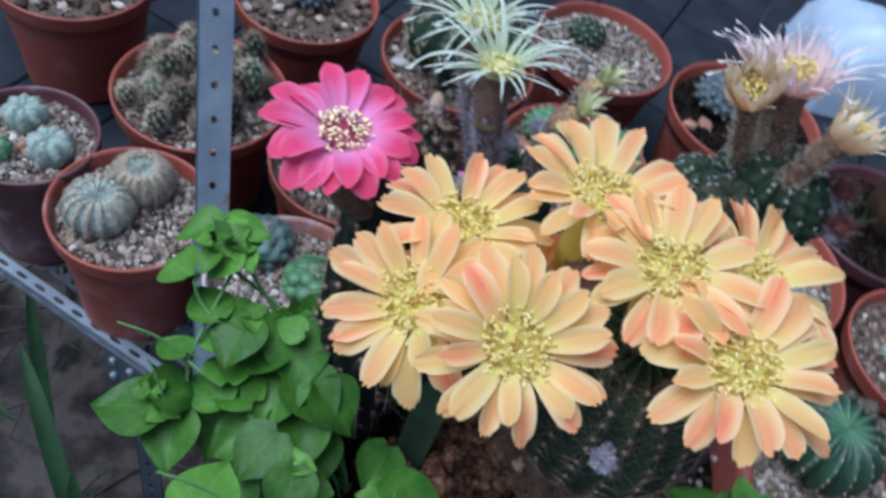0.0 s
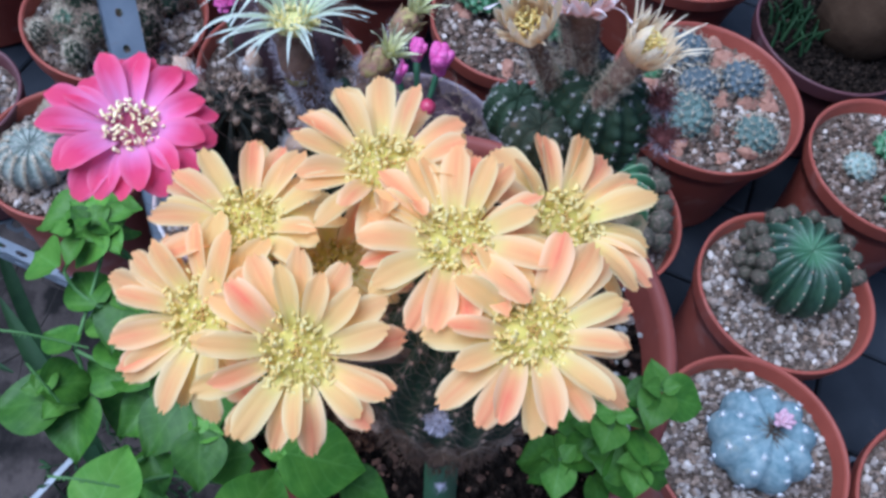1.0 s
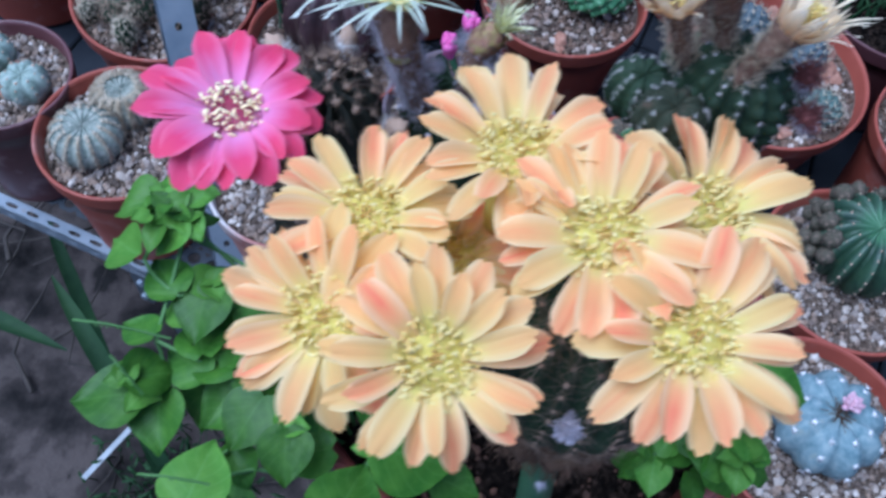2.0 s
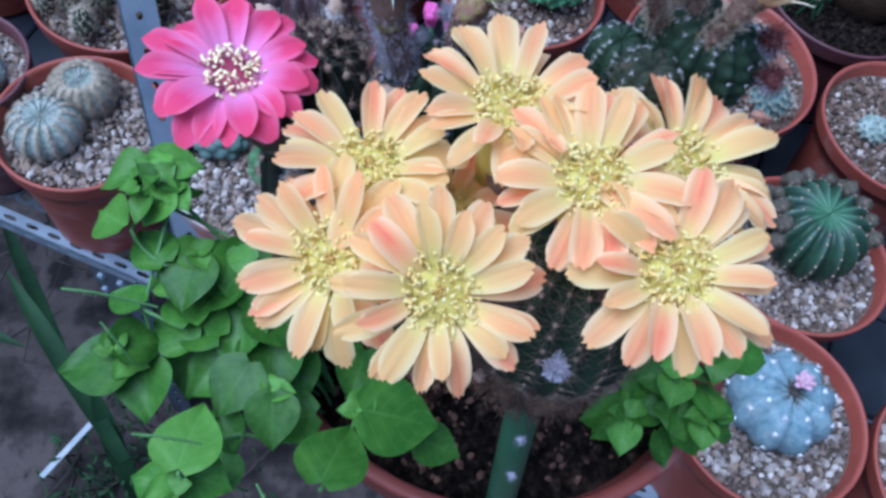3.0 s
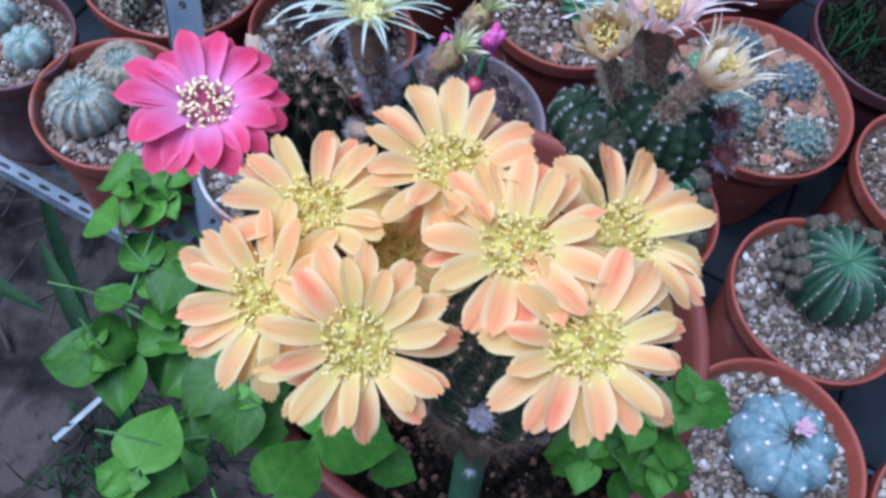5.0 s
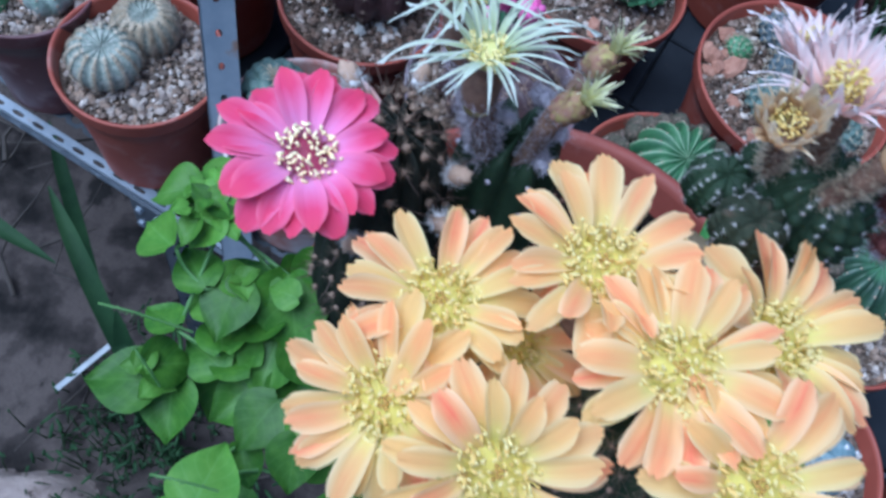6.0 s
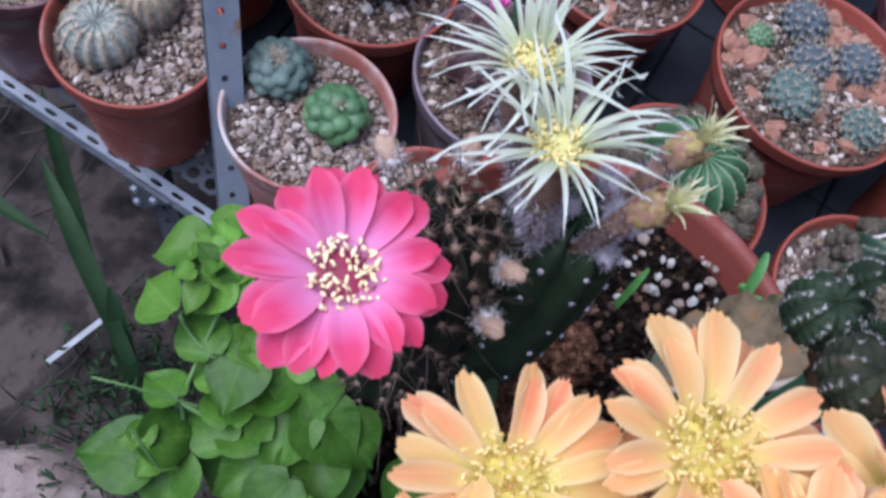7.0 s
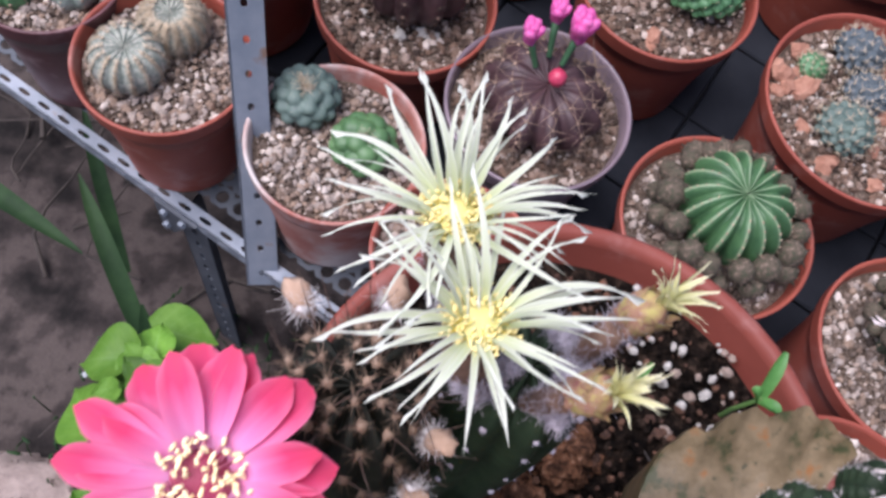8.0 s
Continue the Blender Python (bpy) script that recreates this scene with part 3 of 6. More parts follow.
def build_rack():
    rack = thing("shelf_rack", "grey slotted steel angle rack holding up the shelf", "rack", (-0.225, 0.366, -0.42))
    o = Matrix.Translation((0.225, -0.366, 0.42))
    d = Vector((ALONG.x, ALONG.y, 0))
    part("rail", slotted_angle("rail", 1.25, 0.013, M["steel"], 0.022, (0.17, 0.30)), rack, "slotted front rail",
         o @ frame_of(ACROSS, Vector((0, 0, -1)), d, RAIL_B - d * 0.62 + Vector((0, 0, 0.003)) - ACROSS * 0.012))
    # the upright's lean is chosen to fit the camera's view
    up = Vector((-0.16, 0.53, 1)).normalized()
    x = Vector((0.97, 0.25, 0))
    x = (x - up * x.dot(up)).normalized()
    part("upright", slotted_angle("upright", 0.66, 0.0255, M["steel"], 0.026, (0.10, 0.13)), rack, "blue-grey slotted upright, lean fitted to the camera's view",
         o @ frame_of(x, up.cross(x), up, Vector((-0.146, 0.318, 0)) - up * 0.012))
    part("leg", slotted_angle("leg", 0.44, 0.03, M["steel_dark"]), rack, "dark slotted leg", o @ pose(-0.225, 0.366, -0.455, 0, 0, -20))
    s = Shape()
    tri = [(0, 0), (0.045, 0), (0.03, -0.022), (0.012, -0.055), (0, -0.055)]
    s.add([(x1, 0, z) for x1, z in tri] + [(x1, 0.003, z) for x1, z in tri],
          [(4, 3, 2, 1, 0), (5, 6, 7, 8, 9)] + [(k, (k + 1) % 5, 5 + (k + 1) % 5, 5 + k) for k in range(5)])
    plate = part("gusset_plate", s.mesh("plate", M["steel_dark"], False), rack, "dark bolted gusset plate", o @ pose(-0.24, 0.362, 0.0, 0, 0, -22))
    for bx, bz in ((0.010, -0.012), (0.030, -0.010), (0.008, -0.040)):
        b = Shape()
        b.lathe([(0, 0.004), (0.0035, 0.0038), (0.004, 0.003), (0.004, 0)], 6)
        part("bolt", b.mesh("bolt", M["steel"], False), plate, m=pose(bx, 0, bz, 90))


# ---- pots and what grows in them ----
def pot_shape(r, h, mat, t=0.0028):
    s = Shape()
    rb = 0.70 * r
    lip = 0.018
    prof = [(0, 0), (rb - 0.003, 0), (rb, 0.003)]
    for k in range(1, 7):
        prof.append((rb + (0.925 * r - rb) * k / 6, 0.003 + (h - lip - 0.003) * k / 6))
    prof += [(0.975 * r, h - lip + 0.0005), (0.982 * r, h - lip + 0.003), (0.995 * r, h - 0.003), (r, h - 0.0008), (r - 0.0012, h),
             (r - t, h - 0.0006), (r - t - 0.0012, h - 0.004), (0.95 * r - t, h - lip), (0.90 * r - t, h - lip - 0.008), (rb - t + 0.006, 0.004)]
    s.lathe(prof, 56)
    return s.mesh("pot", mat)


def stones(r, n, size, mat, heap=0.004, seed=0, flat=0.7):
    q = random.Random(seed)
    s = Shape()
    for i in range(n):
        d = r * math.sqrt((i + 0.5) / n)
        a = i * 2.39996 + q.random() * 0.6
        sz = size * (0.40 + 1.1 * q.random() ** 2)
        rad = (sz * (0.7 + 0.6 * q.random()), sz * (0.7 + 0.6 * q.random()), sz * flat)
        turn = Euler((q.random() * 1.2, q.random() * 1.2, q.random() * 6.3)).to_matrix()
        s.blob((d * math.cos(a), d * math.sin(a), heap * (1 - (d / r) ** 2) + size * 0.35 * (q.random() - 0.4)), rad, 4, 5, 0.22, turn, q)
    return s.mesh("stones", mat, False)


def bed(r, mat, h=0.003):
    s = Shape()
    rows = []
    for i in range(9):
        d = r * i / 8
        rows.append([(d * math.cos(2 * math.pi * j / 36), d * math.sin(2 * math.pi * j / 36),
                      h * (1 - (i / 8) ** 2) + 0.0012 * noise.noise(Vector((d * math.cos(j) * 90, d * math.sin(j) * 90, r * 50)))) for j in range(36)])
    s.grid(rows, True)
    return s.mesh("bed", mat)


def ribbed(rad, height, ribs, depth, mat, seg=6, power=1.0, top_dip=0.12, lat=14, blunt=0.8, knobs=0):
    """A ribbed cactus body standing on z = 0; knobs breaks each rib into that many chins."""
    s = Shape()
    n = ribs * seg
    rows = []
    for i in range(lat + 1):
        t = i / lat
        a = t * math.pi * 0.92
        rr = math.sin(a) ** blunt * rad if 0 < t < 1 else (0.02 * rad if t == 0 else 0.55 * rad)
        z = height * (0.5 + 0.5 * math.cos(a)) - top_dip * height * math.exp(-(a / 0.35) ** 2)
        row = []
        for j in range(n):
            p = 2 * math.pi * j / n
            w = abs(math.cos(ribs * p / 2)) ** power
            k = 1 - depth * (1 - w) * min(1, a / 0.5)
            if knobs:
                k += 0.055 * w * math.cos(2 * math.pi * knobs * t + math.pi * (round(ribs * p / 6.2832) % 2))
            row.append((rr * k * math.cos(p), rr * k * math.sin(p), z - 0.06 * height * (1 - w)))
        rows.append(row)
    s.grid(rows, True, [(abs(math.cos(ribs * math.pi * j / n)), i / lat) for i in range(lat + 1) for j in range(n)])
    return s.mesh("ribbed_body", mat)


def rib_spines(rad, height, ribs, rows, n, length, mat, seed=0, thick=0.0004, areole=None, radius=0.0012, lift=0.3, top_dip=0.12, blunt=0.8, skip=0.0):
    """Spine clusters along the ribs; areole gives a second mesh of woolly dots."""
    q = random.Random(seed)
    s, d = Shape(), Shape()
    for k in range(ribs):
        p = 2 * math.pi * k / ribs
        for i in range(rows):
            a = (0.16 + 0.70 * (i + 0.3 * q.random()) / rows) * math.pi * 0.92
            rr = math.sin(a) ** blunt * rad
            z = height * (0.5 + 0.5 * math.cos(a)) - top_dip * height * math.exp(-(a / 0.35) ** 2)
            if q.random() < skip:
                continue
            at = Vector((rr * math.cos(p), rr * math.sin(p), z))
            nrm = Vector((math.sin(a) * math.cos(p), math.sin(a) * math.sin(p), math.cos(a) * rad / height * 2))
            nrm.normalize()
            e = nrm.orthogonal().normalized()
            g = nrm.cross(e)
            for m in range(n):
                w = 2 * math.pi * (m + q.random() * 0.5) / n
                way = (math.cos(w) * e + math.sin(w) * g + nrm * (lift + 0.5 * q.random())).normalized()
                s.cone(at, at + way * length * (0.6 + 0.6 * q.random()), thick)
            d.blob(at, radius * (0.7 + 0.6 * q.random()), 3, 5)
    return s.mesh("spine_cover", mat), d.mesh("areole_cover", areole or M["areole"])


def lumpy(rad, height, n, size, mat, seed=0, cover=0.62, pointed=1.0):
    """A body whose one skin swells into rounded tubercles in a spiral."""
    k = np.arange(n)
    a = np.arccos(1 - 2 * (k + 0.5) / n * cover)
    p = k * 2.39996
    tops = np.stack([np.sin(a) * np.cos(p), np.sin(a) * np.sin(p), np.cos(a)], 1)
    spread = size / rad * 0.66
    lat, lon = (40, 60) if rad > 0.018 else (24, 36)
    s = Shape()
    rows = []
    for i in range(lat + 1):
        t = math.pi * (0.005 + 0.90 * i / lat)
        ph = 2 * math.pi * np.arange(lon) / lon + 0.1 * seed
        d = np.stack([math.sin(t) * np.cos(ph), math.sin(t) * np.sin(ph), np.full(lon, math.cos(t))], 1)
        near = np.arccos(np.clip(d @ tops.T, -1, 1)).min(1)
        swell = np.sqrt(np.clip(1 - (near / (spread * 1.25)) ** 2, 0, 1)) * pointed
        r = 0.80 + size / rad * 0.85 * swell
        rows.append([(rad * r[j] * d[j, 0], rad * r[j] * d[j, 1], height * 0.5 + height * 0.5 * r[j] * d[j, 2]) for j in range(lon)])
    s.grid(rows, True)
    return s.mesh("lumpy_body", mat)


def lump_spines(rad, height, n, length, mat, per=5, seed=0, cover=0.62, thick=0.0004, lift=0.5):
    q = random.Random(seed)
    s = Shape()
    for i in range(n):
        t = (i + 0.5) / n * cover
        a = math.acos(1 - 2 * t)
        p = i * 2.39996
        nrm = Vector((math.sin(a) * math.cos(p), math.sin(a) * math.sin(p), math.cos(a)))
        at = Vector((rad * nrm.x, rad * nrm.y, height * 0.5 + height * 0.52 * nrm.z))
        e = nrm.orthogonal().normalized()
        g = nrm.cross(e)
        for m in range(per):
            w = 2 * math.pi * (m + q.random()) / per
            way = (math.cos(w) * e + math.sin(w) * g + nrm * (lift + 0.6 * q.random())).normalized()
            s.cone(at, at + way * length * (0.6 + 0.6 * q.random()), thick)
    return s.mesh("spine_cover", mat)


def tuft(n, length, thick, mat, seed=0, spread=1.0, curl=0.5):
    """A puff of fine curved hairs out of the origin."""
    q = random.Random(seed)
    s = Shape()
    for i in range(n):
        d = Vector((q.gauss(0, spread), q.gauss(0, spread), abs(q.gauss(0, 0.7)) + 0.15)).normalized()
        c = Vector((q.gauss(0, 1), q.gauss(0, 1), q.gauss(0, 1))) * curl
        ln = length * (0.5 + 0.7 * q.random())
        o = Vector((q.gauss(0, 1), q.gauss(0, 1), q.gauss(0, 0.5))) * length * 0.18
        s.hair([o, o + d * ln * 0.5 + c * ln * 0.12, o + d * ln + c * ln * 0.35], thick, thick * 0.35)
    return s.mesh("wool", mat)


def puff(r, n, mat, seed=0, fringe=0.7, thick=0.00006):
    """A dense tuft of wool: a soft core hidden under short tangled hairs."""
    q = random.Random(seed)
    s = Shape()
    s.blob((0, 0, 0), (r * 0.72, r * 0.72, r * 0.55), 6, 8, 0.15, None, q)
    for i in range(n):
        d = Vector((q.gauss(0, 1), q.gauss(0, 1), q.gauss(0.25, 0.8))).normalized()
        c = Vector((q.gauss(0, 1), q.gauss(0, 1), q.gauss(0, 1)))
        a = d * r * 0.55
        b = d * r * (0.85 + 0.25 * q.random()) + c * r * 0.14
        s.hair([a, b, b + d * r * fringe * q.random() * 0.6 + c * r * fringe * 0.35], thick, thick * 0.4)
    return s.mesh("wool", mat)


def tube_hairs(a, b, r, n, length, thick, mat, seed=0):
    """Hairs standing up along a flower tube."""
    q = random.Random(seed)
    a, b = Vector(a), Vector(b)
    way = (b - a).normalized()
    e = way.orthogonal().normalized()
    g = way.cross(e)
    s = Shape()
    for i in range(n):
        w = q.random() * 6.28
        out = math.cos(w) * e + math.sin(w) * g
        o = a.lerp(b, q.random()) + out * r
        d = (out * (0.5 + 0.6 * q.random()) + way * (0.4 + 0.8 * q.random()) + Vector((q.gauss(0, 1), q.gauss(0, 1), q.gauss(0, 1))) * 0.35).normalized()
        c = Vector((q.gauss(0, 1), q.gauss(0, 1), q.gauss(0, 1))) * length * 0.3
        ln = length * (0.5 + 0.8 * q.random())
        s.hair([o, o + d * ln * 0.5, o + d * ln + c], thick, thick * 0.4)
    return s.mesh("hairs", mat)


POT_H = 0.13


def potted(name, label, x, y, r, mat="terracotta", fill="gravel", stone=0.0029, count=1150, h=POT_H, seed=1, group="small pots on the shelf", drop=0.014):
    ob = thing(name, label, "potted cactus", (x, y, 0), 0.0, group)
    part("pot", pot_shape(r, h, M[mat]), ob)
    part("soil", bed(r - 0.004, M["soil" if fill == "soil" else "grit"]), ob, m=pose(0, 0, h - drop - 0.001))
    part("gravel", stones(r * 0.93 - 0.004, count, stone, M[fill], 0.003, seed), ob, m=pose(0, 0, h - drop + 0.001), kind="stuff")
    return ob, h - drop


def with_ribbed(ob, z, at, rad, height, ribs, mat, depth=0.22, rows=6, spines=5, length=0.006, spine="spine_pale", name="cactus", label="", areole=None, turn=0.0,
                radius=0.0011):
    c = part(name, ribbed(rad, height, ribs, depth, M[mat]), ob, label, pose(at[0], at[1], z - 0.004, 0, 0, turn))
    sp, ar = rib_spines(rad, height, ribs, rows, spines, length, M[spine], seed=ribs * 7 + int(rad * 1e4), areole=areole, radius=radius)
    if spines:
        part("spine_cover", sp, c, kind="stuff")
    part("areole_cover", ar, c, kind="stuff")
    return c


def with_lumpy(ob, z, at, rad, height, n, size, mat, spine="spine_pale", length=0.005, per=5, name="cactus", label="", seed=0, pointed=1.0):
    c = part(name, lumpy(rad, height, n, size, M[mat], seed, pointed=pointed), ob, label, pose(at[0], at[1], z - 0.004, 0, 0, seed * 50))
    if per:
        part("spine_cover", lump_spines(rad, height, n, length, M[spine], per, seed), c, kind="stuff")
    return c


def pups_ring(ob, z, at, rad, n, size, seed=0, mat="pup", tiers=2, full=1.0, start=0.0):
    q = random.Random(seed)
    for k in range(tiers):
        for i in range(n):
            a = radians(start) + 2 * math.pi * full * (i + 0.5 * k) / n + q.random() * 0.2
            r = rad * (1 - 0.10 * k) + q.random() * size * 0.5
            sz = size * (0.75 + 0.5 * q.random())
            s = Shape()
            s.blob((0, 0, 0), (sz, sz, sz * 1.1), 7, 10, 0.07, None, q)
            for j in range(26):
                b, t = q.random() * 6.28, math.acos(1 - 1.3 * q.random())
                d = Vector((math.sin(t) * math.cos(b), math.sin(t) * math.sin(b), math.cos(t)))
                s.cone(d * sz, d * sz * 1.35 + Vector((q.gauss(0, 1), q.gauss(0, 1), 0)) * sz * 0.15, sz * 0.07)
            part("offset", s.mesh("offset", M[mat]), ob, m=pose(at[0] + r * math.cos(a), at[1] + r * math.sin(a), z + sz * 0.7 + k * size * 1.35))


def loose_chips(ob, z, r, n, size, mat, seed, name="chip"):
    q = random.Random(seed)
    for i in range(n):
        a, d = q.random() * 6.28, r * math.sqrt(q.random())
        s = Shape()
        sz = size * (0.6 + 0.7 * q.random())
        s.blob((0, 0, 0), (sz * (0.8 + 0.5 * q.random()), sz * (0.7 + 0.4 * q.random()), sz * 0.6), 4, 6, 0.25, None, q)
        part(name, s.mesh(name, M[mat], False), ob, m=pose(d * math.cos(a), d * math.sin(a), z + sz * 0.4, q.random() * 40, q.random() * 40, q.random() * 360))


def build_pots():
    # two frosted domes in the corner
    ob, z = potted("potted_cactus", "red-brown pot with two frosted grey-green domed cacti in pale gravel", -0.230, 0.421, 0.066, seed=1)
    with_ribbed(ob, z, (-0.022, -0.010), 0.0275, 0.040, 15, "cactus_dome", 0.05, 13, 13, 0.0042, "spine_pale", turn=10, radius=0.0008, areole=M["spine_pale"])
    with_ribbed(ob, z, (-0.002, 0.028), 0.0245, 0.037, 16, "cactus_dome", 0.03, 14, 22, 0.0064, "spine_pale", turn=30, radius=0.0008, areole=M["spine_pale"])
    # plum pot at the shelf's edge
    ob, z = potted("potted_cactus", "plum-coloured pot with small green domed cacti and brick chips", -0.336, 0.468, 0.058, "terracotta_dark", seed=2, count=850)
    with_ribbed(ob, z, (0.022, -0.006), 0.020, 0.030, 8, "cactus_frost", 0.15, 5, 3, 0.002)
    with_ribbed(ob, z, (-0.012, 0.022), 0.019, 0.030, 8, "cactus_frost", 0.15, 5, 3, 0.002, turn=20)
    with_ribbed(ob, z, (-0.018, -0.022), 0.015, 0.024, 8, "cactus_green", 0.15, 5, 3, 0.002, turn=20)
    loose_chips(ob, z, 0.035, 7, 0.006, "brick", 5)
    # two tuberculate cacti behind the upright
    ob, z = potted("potted_cactus", "limed red pot with two knobbly green cacti in pale gravel", -0.092, 0.389, 0.066, "terracotta_limed", seed=3)
    with_lumpy(ob, z, (-0.030, 0.030), 0.0235, 0.034, 30, 0.0092, "cactus_jade", length=0.004, per=5, seed=1)
    part("crown_wool", tuft(150, 0.009, 0.0004, M["spine_pale"], 6, 1.6), ob, m=pose(-0.030, 0.030, z + 0.029), kind="stuff")
    with_lumpy(ob, z, (0.020, 0.004), 0.0215, 0.032, 20, 0.0105, "cactus_fresh", length=0.004, per=3, seed=2)
    part("crown_wool", tuft(60, 0.006, 0.0004, M["spine_pale"], 7, 1.4), ob, m=pose(0.020, 0.004, z + 0.028), kind="stuff")
    # reddish spiny barrel behind
    ob, z = potted("potted_cactus", "red-brown pot with a purple-brown ribbed cactus in brown gravel", -0.073, 0.530, 0.073, fill="gravel_brown", seed=4)
    with_ribbed(ob, z, (0.004, 0.012), 0.048, 0.085, 11, "cactus_purple", 0.25, 7, 6, 0.011, "spine_dark", turn=8)
    loose_chips(ob, z, 0.05, 8, 0.006, "perlite", 9)
    # smoky pot with magenta buds
    ob, z = potted("potted_cactus", "smoky grey plastic pot with a dark ribbed cactus bearing magenta buds", 0.047, 0.463, 0.073, "smoky", "gravel_brown", seed=5)
    c = with_ribbed(ob, z, (0.0, 0.002), 0.050, 0.052, 12, "cactus_purple", 0.26, 7, 5, 0.020, "spine_tan", turn=15)
    for k, (dx, dy, dz, sz) in enumerate(((-0.018, 0.020, 0.074, 0.0125), (0.018, 0.024, 0.076, 0.0165), (0.002, 0.036, 0.078, 0.0120))):
        s = Shape()
        for j in range(8):
            a, t = j * 2.39996, 0.12 + 0.55 * (j / 8)
            d = Vector((math.sin(t) * math.cos(a), math.sin(t) * math.sin(a), math.cos(t)))
            s.blob(Vector((dx, dy, dz)) + d * sz * 0.30, (sz * 0.46, sz * 0.36, sz * 0.95), 7, 9, 0.04, d.to_track_quat("Z", "Y").to_matrix())
        part("flower_bud", s.mesh("flower_bud", M["magenta"]), c, "magenta flower bud")
        s = Shape()
        s.hair([(dx * 0.55, dy * 0.55, 0.050), (dx * 0.8, dy * 0.8, 0.062), (dx, dy, dz)], 0.0022, 0.0032, 8)
        part("bud_stalk", s.mesh("bud_stalk", M["cactus_stock"]), c)
    s = Shape()
    s.blob((0.002, -0.006, 0.062), (0.007, 0.007, 0.007), 6, 9, 0.05)
    part("fruit", s.mesh("fruit", M["crimson"]), c, "crimson fruit")
    # knobbly green with brick chips
    ob, z = potted("potted_cactus", "red-brown pot with a pale green knobbly cactus and brick chips", 0.133, 0.612, 0.078, fill="gravel_brown", seed=6)
    with_lumpy(ob, z, (0.026, 0.004), 0.040, 0.055, 90, 0.0075, "cactus_green", length=0.003, per=3, seed=3)
    with_lumpy(ob, z, (-0.030, 0.030), 0.026, 0.040, 60, 0.006, "cactus_green", length=0.004, per=4, seed=4)
    loose_chips(ob, z, 0.06, 9, 0.007, "brick", 11)
    # star-ribbed cactus ringed by offsets
    ob, z = potted("potted_cactus", "red-brown pot with a ribbed green cactus ringed by brown offsets", 0.195, 0.402, 0.075, seed=7)
    with_ribbed(ob, z, (0.004, 0.008), 0.044, 0.066, 16, "cactus_star", 0.26, 11, 2, 0.002, "spine_pale", turn=4, radius=0.0007)
    pups_ring(ob, z + 0.012, (0.004, 0.006), 0.052, 15, 0.0090, 3)
    # star-ribbed cactus with dark offsets
    ob, z = potted("potted_cactus", "red-brown pot with a dark green cactus crowned by offsets", 0.350, 0.341, 0.074, seed=8)
    with_ribbed(ob, z, (0.004, 0.012), 0.043, 0.068, 15, "cactus_star_dark", 0.26, 8, 2, 0.002, "spine_pale", turn=12, radius=0.0009)
    pups_ring(ob, z + 0.024, (0.004, 0.012), 0.045, 10, 0.0066, 4, tiers=2, full=0.62, start=-12)
    pups_ring(ob, z + 0.044, (0.004, 0.012), 0.037, 10, 0.0064, 14, tiers=1, full=0.66, start=-28)
    # blue button cactus
    ob, z = potted("potted_cactus", "red-brown pot with a spineless blue-grey button cactus bearing a pink flower", 0.296, 0.206, 0.074, seed=9)
    c = with_ribbed(ob, z, (0.004, 0.004), 0.039, 0.054, 9, "cactus_blue", 0.16, 4, 14, 0.0042, "wool", turn=0, areole=M["wool"], radius=0.0014)
    part("crown_wool", tuft(260, 0.010, 0.0006, M["cork"], 5, 1.8), c, m=pose(0.0, 0.001, 0.044))
    s = Shape()
    for j in range(14):
        a, t = j * 2.39996, 0.2 + 0.9 * j / 14
        d = Vector((math.sin(t) * math.cos(a), math.sin(t) * math.sin(a), math.cos(t)))
        s.blob(Vector((0.003, 0.004, 0.053)) + d * 0.005, (0.0030, 0.0016, 0.0058), 4, 5, 0, d.to_track_quat("Z", "Y").to_matrix())
    part("flower", s.mesh("small_flower", M["pale_pink"]), c, "small pale pink flower")
    # mixed dish
    ob, z = potted("potted_cactus", "wide red-brown pot of small grey cacti among brick chips", 0.314, 0.543, 0.092, fill="gravel_brown", seed=10, count=2000)
    for k, (dx, dy, rad, mat) in enumerate(((-0.013, 0.052, 0.023, "cactus_slate"), (-0.006, 0.012, 0.021, "cactus_slate"), (0.038, 0.022, 0.022, "cactus_slate"),
                                            (-0.024, -0.028, 0.025, "cactus_jade"), (0.040, -0.042, 0.021, "cactus_jade"), (-0.050, 0.030, 0.014, "cactus_green"))):
        with_lumpy(ob, z, (dx, dy), rad, rad * 1.4, 50, rad * 0.22, mat, length=rad * 0.35, per=5, seed=20 + k)
    loose_chips(ob, z, 0.080, 38, 0.0095, "brick", 13, "brick_chip")
    part("perlite", stones(0.08, 170, 0.0017, M["perlite"], 0.004, 31), ob, m=pose(0, 0, z + 0.002), kind="stuff")
    # pale bulb
    ob, z = potted("potted_cactus", "red-brown pot with a white globe cactus and small green ones", 0.478, 0.478, 0.078, fill="gravel_brown", seed=11)
    with_lumpy(ob, z, (-0.030, -0.002), 0.016, 0.026, 50, 0.0035, "cactus_frost", "spine_pale", 0.003, 6, seed=30)
    with_lumpy(ob, z, (0.010, 0.020), 0.020, 0.030, 40, 0.006, "cactus_green", length=0.004, seed=31)
    with_lumpy(ob, z, (0.002, -0.040), 0.018, 0.026, 40, 0.005, "cactus_green", length=0.004, seed=32)
    # bushy clump
    ob, z = potted("potted_cactus", "red-brown pot overflowing with a clump of small bristly cacti", -0.223, 0.572, 0.080, seed=12)
    q = random.Random(4)
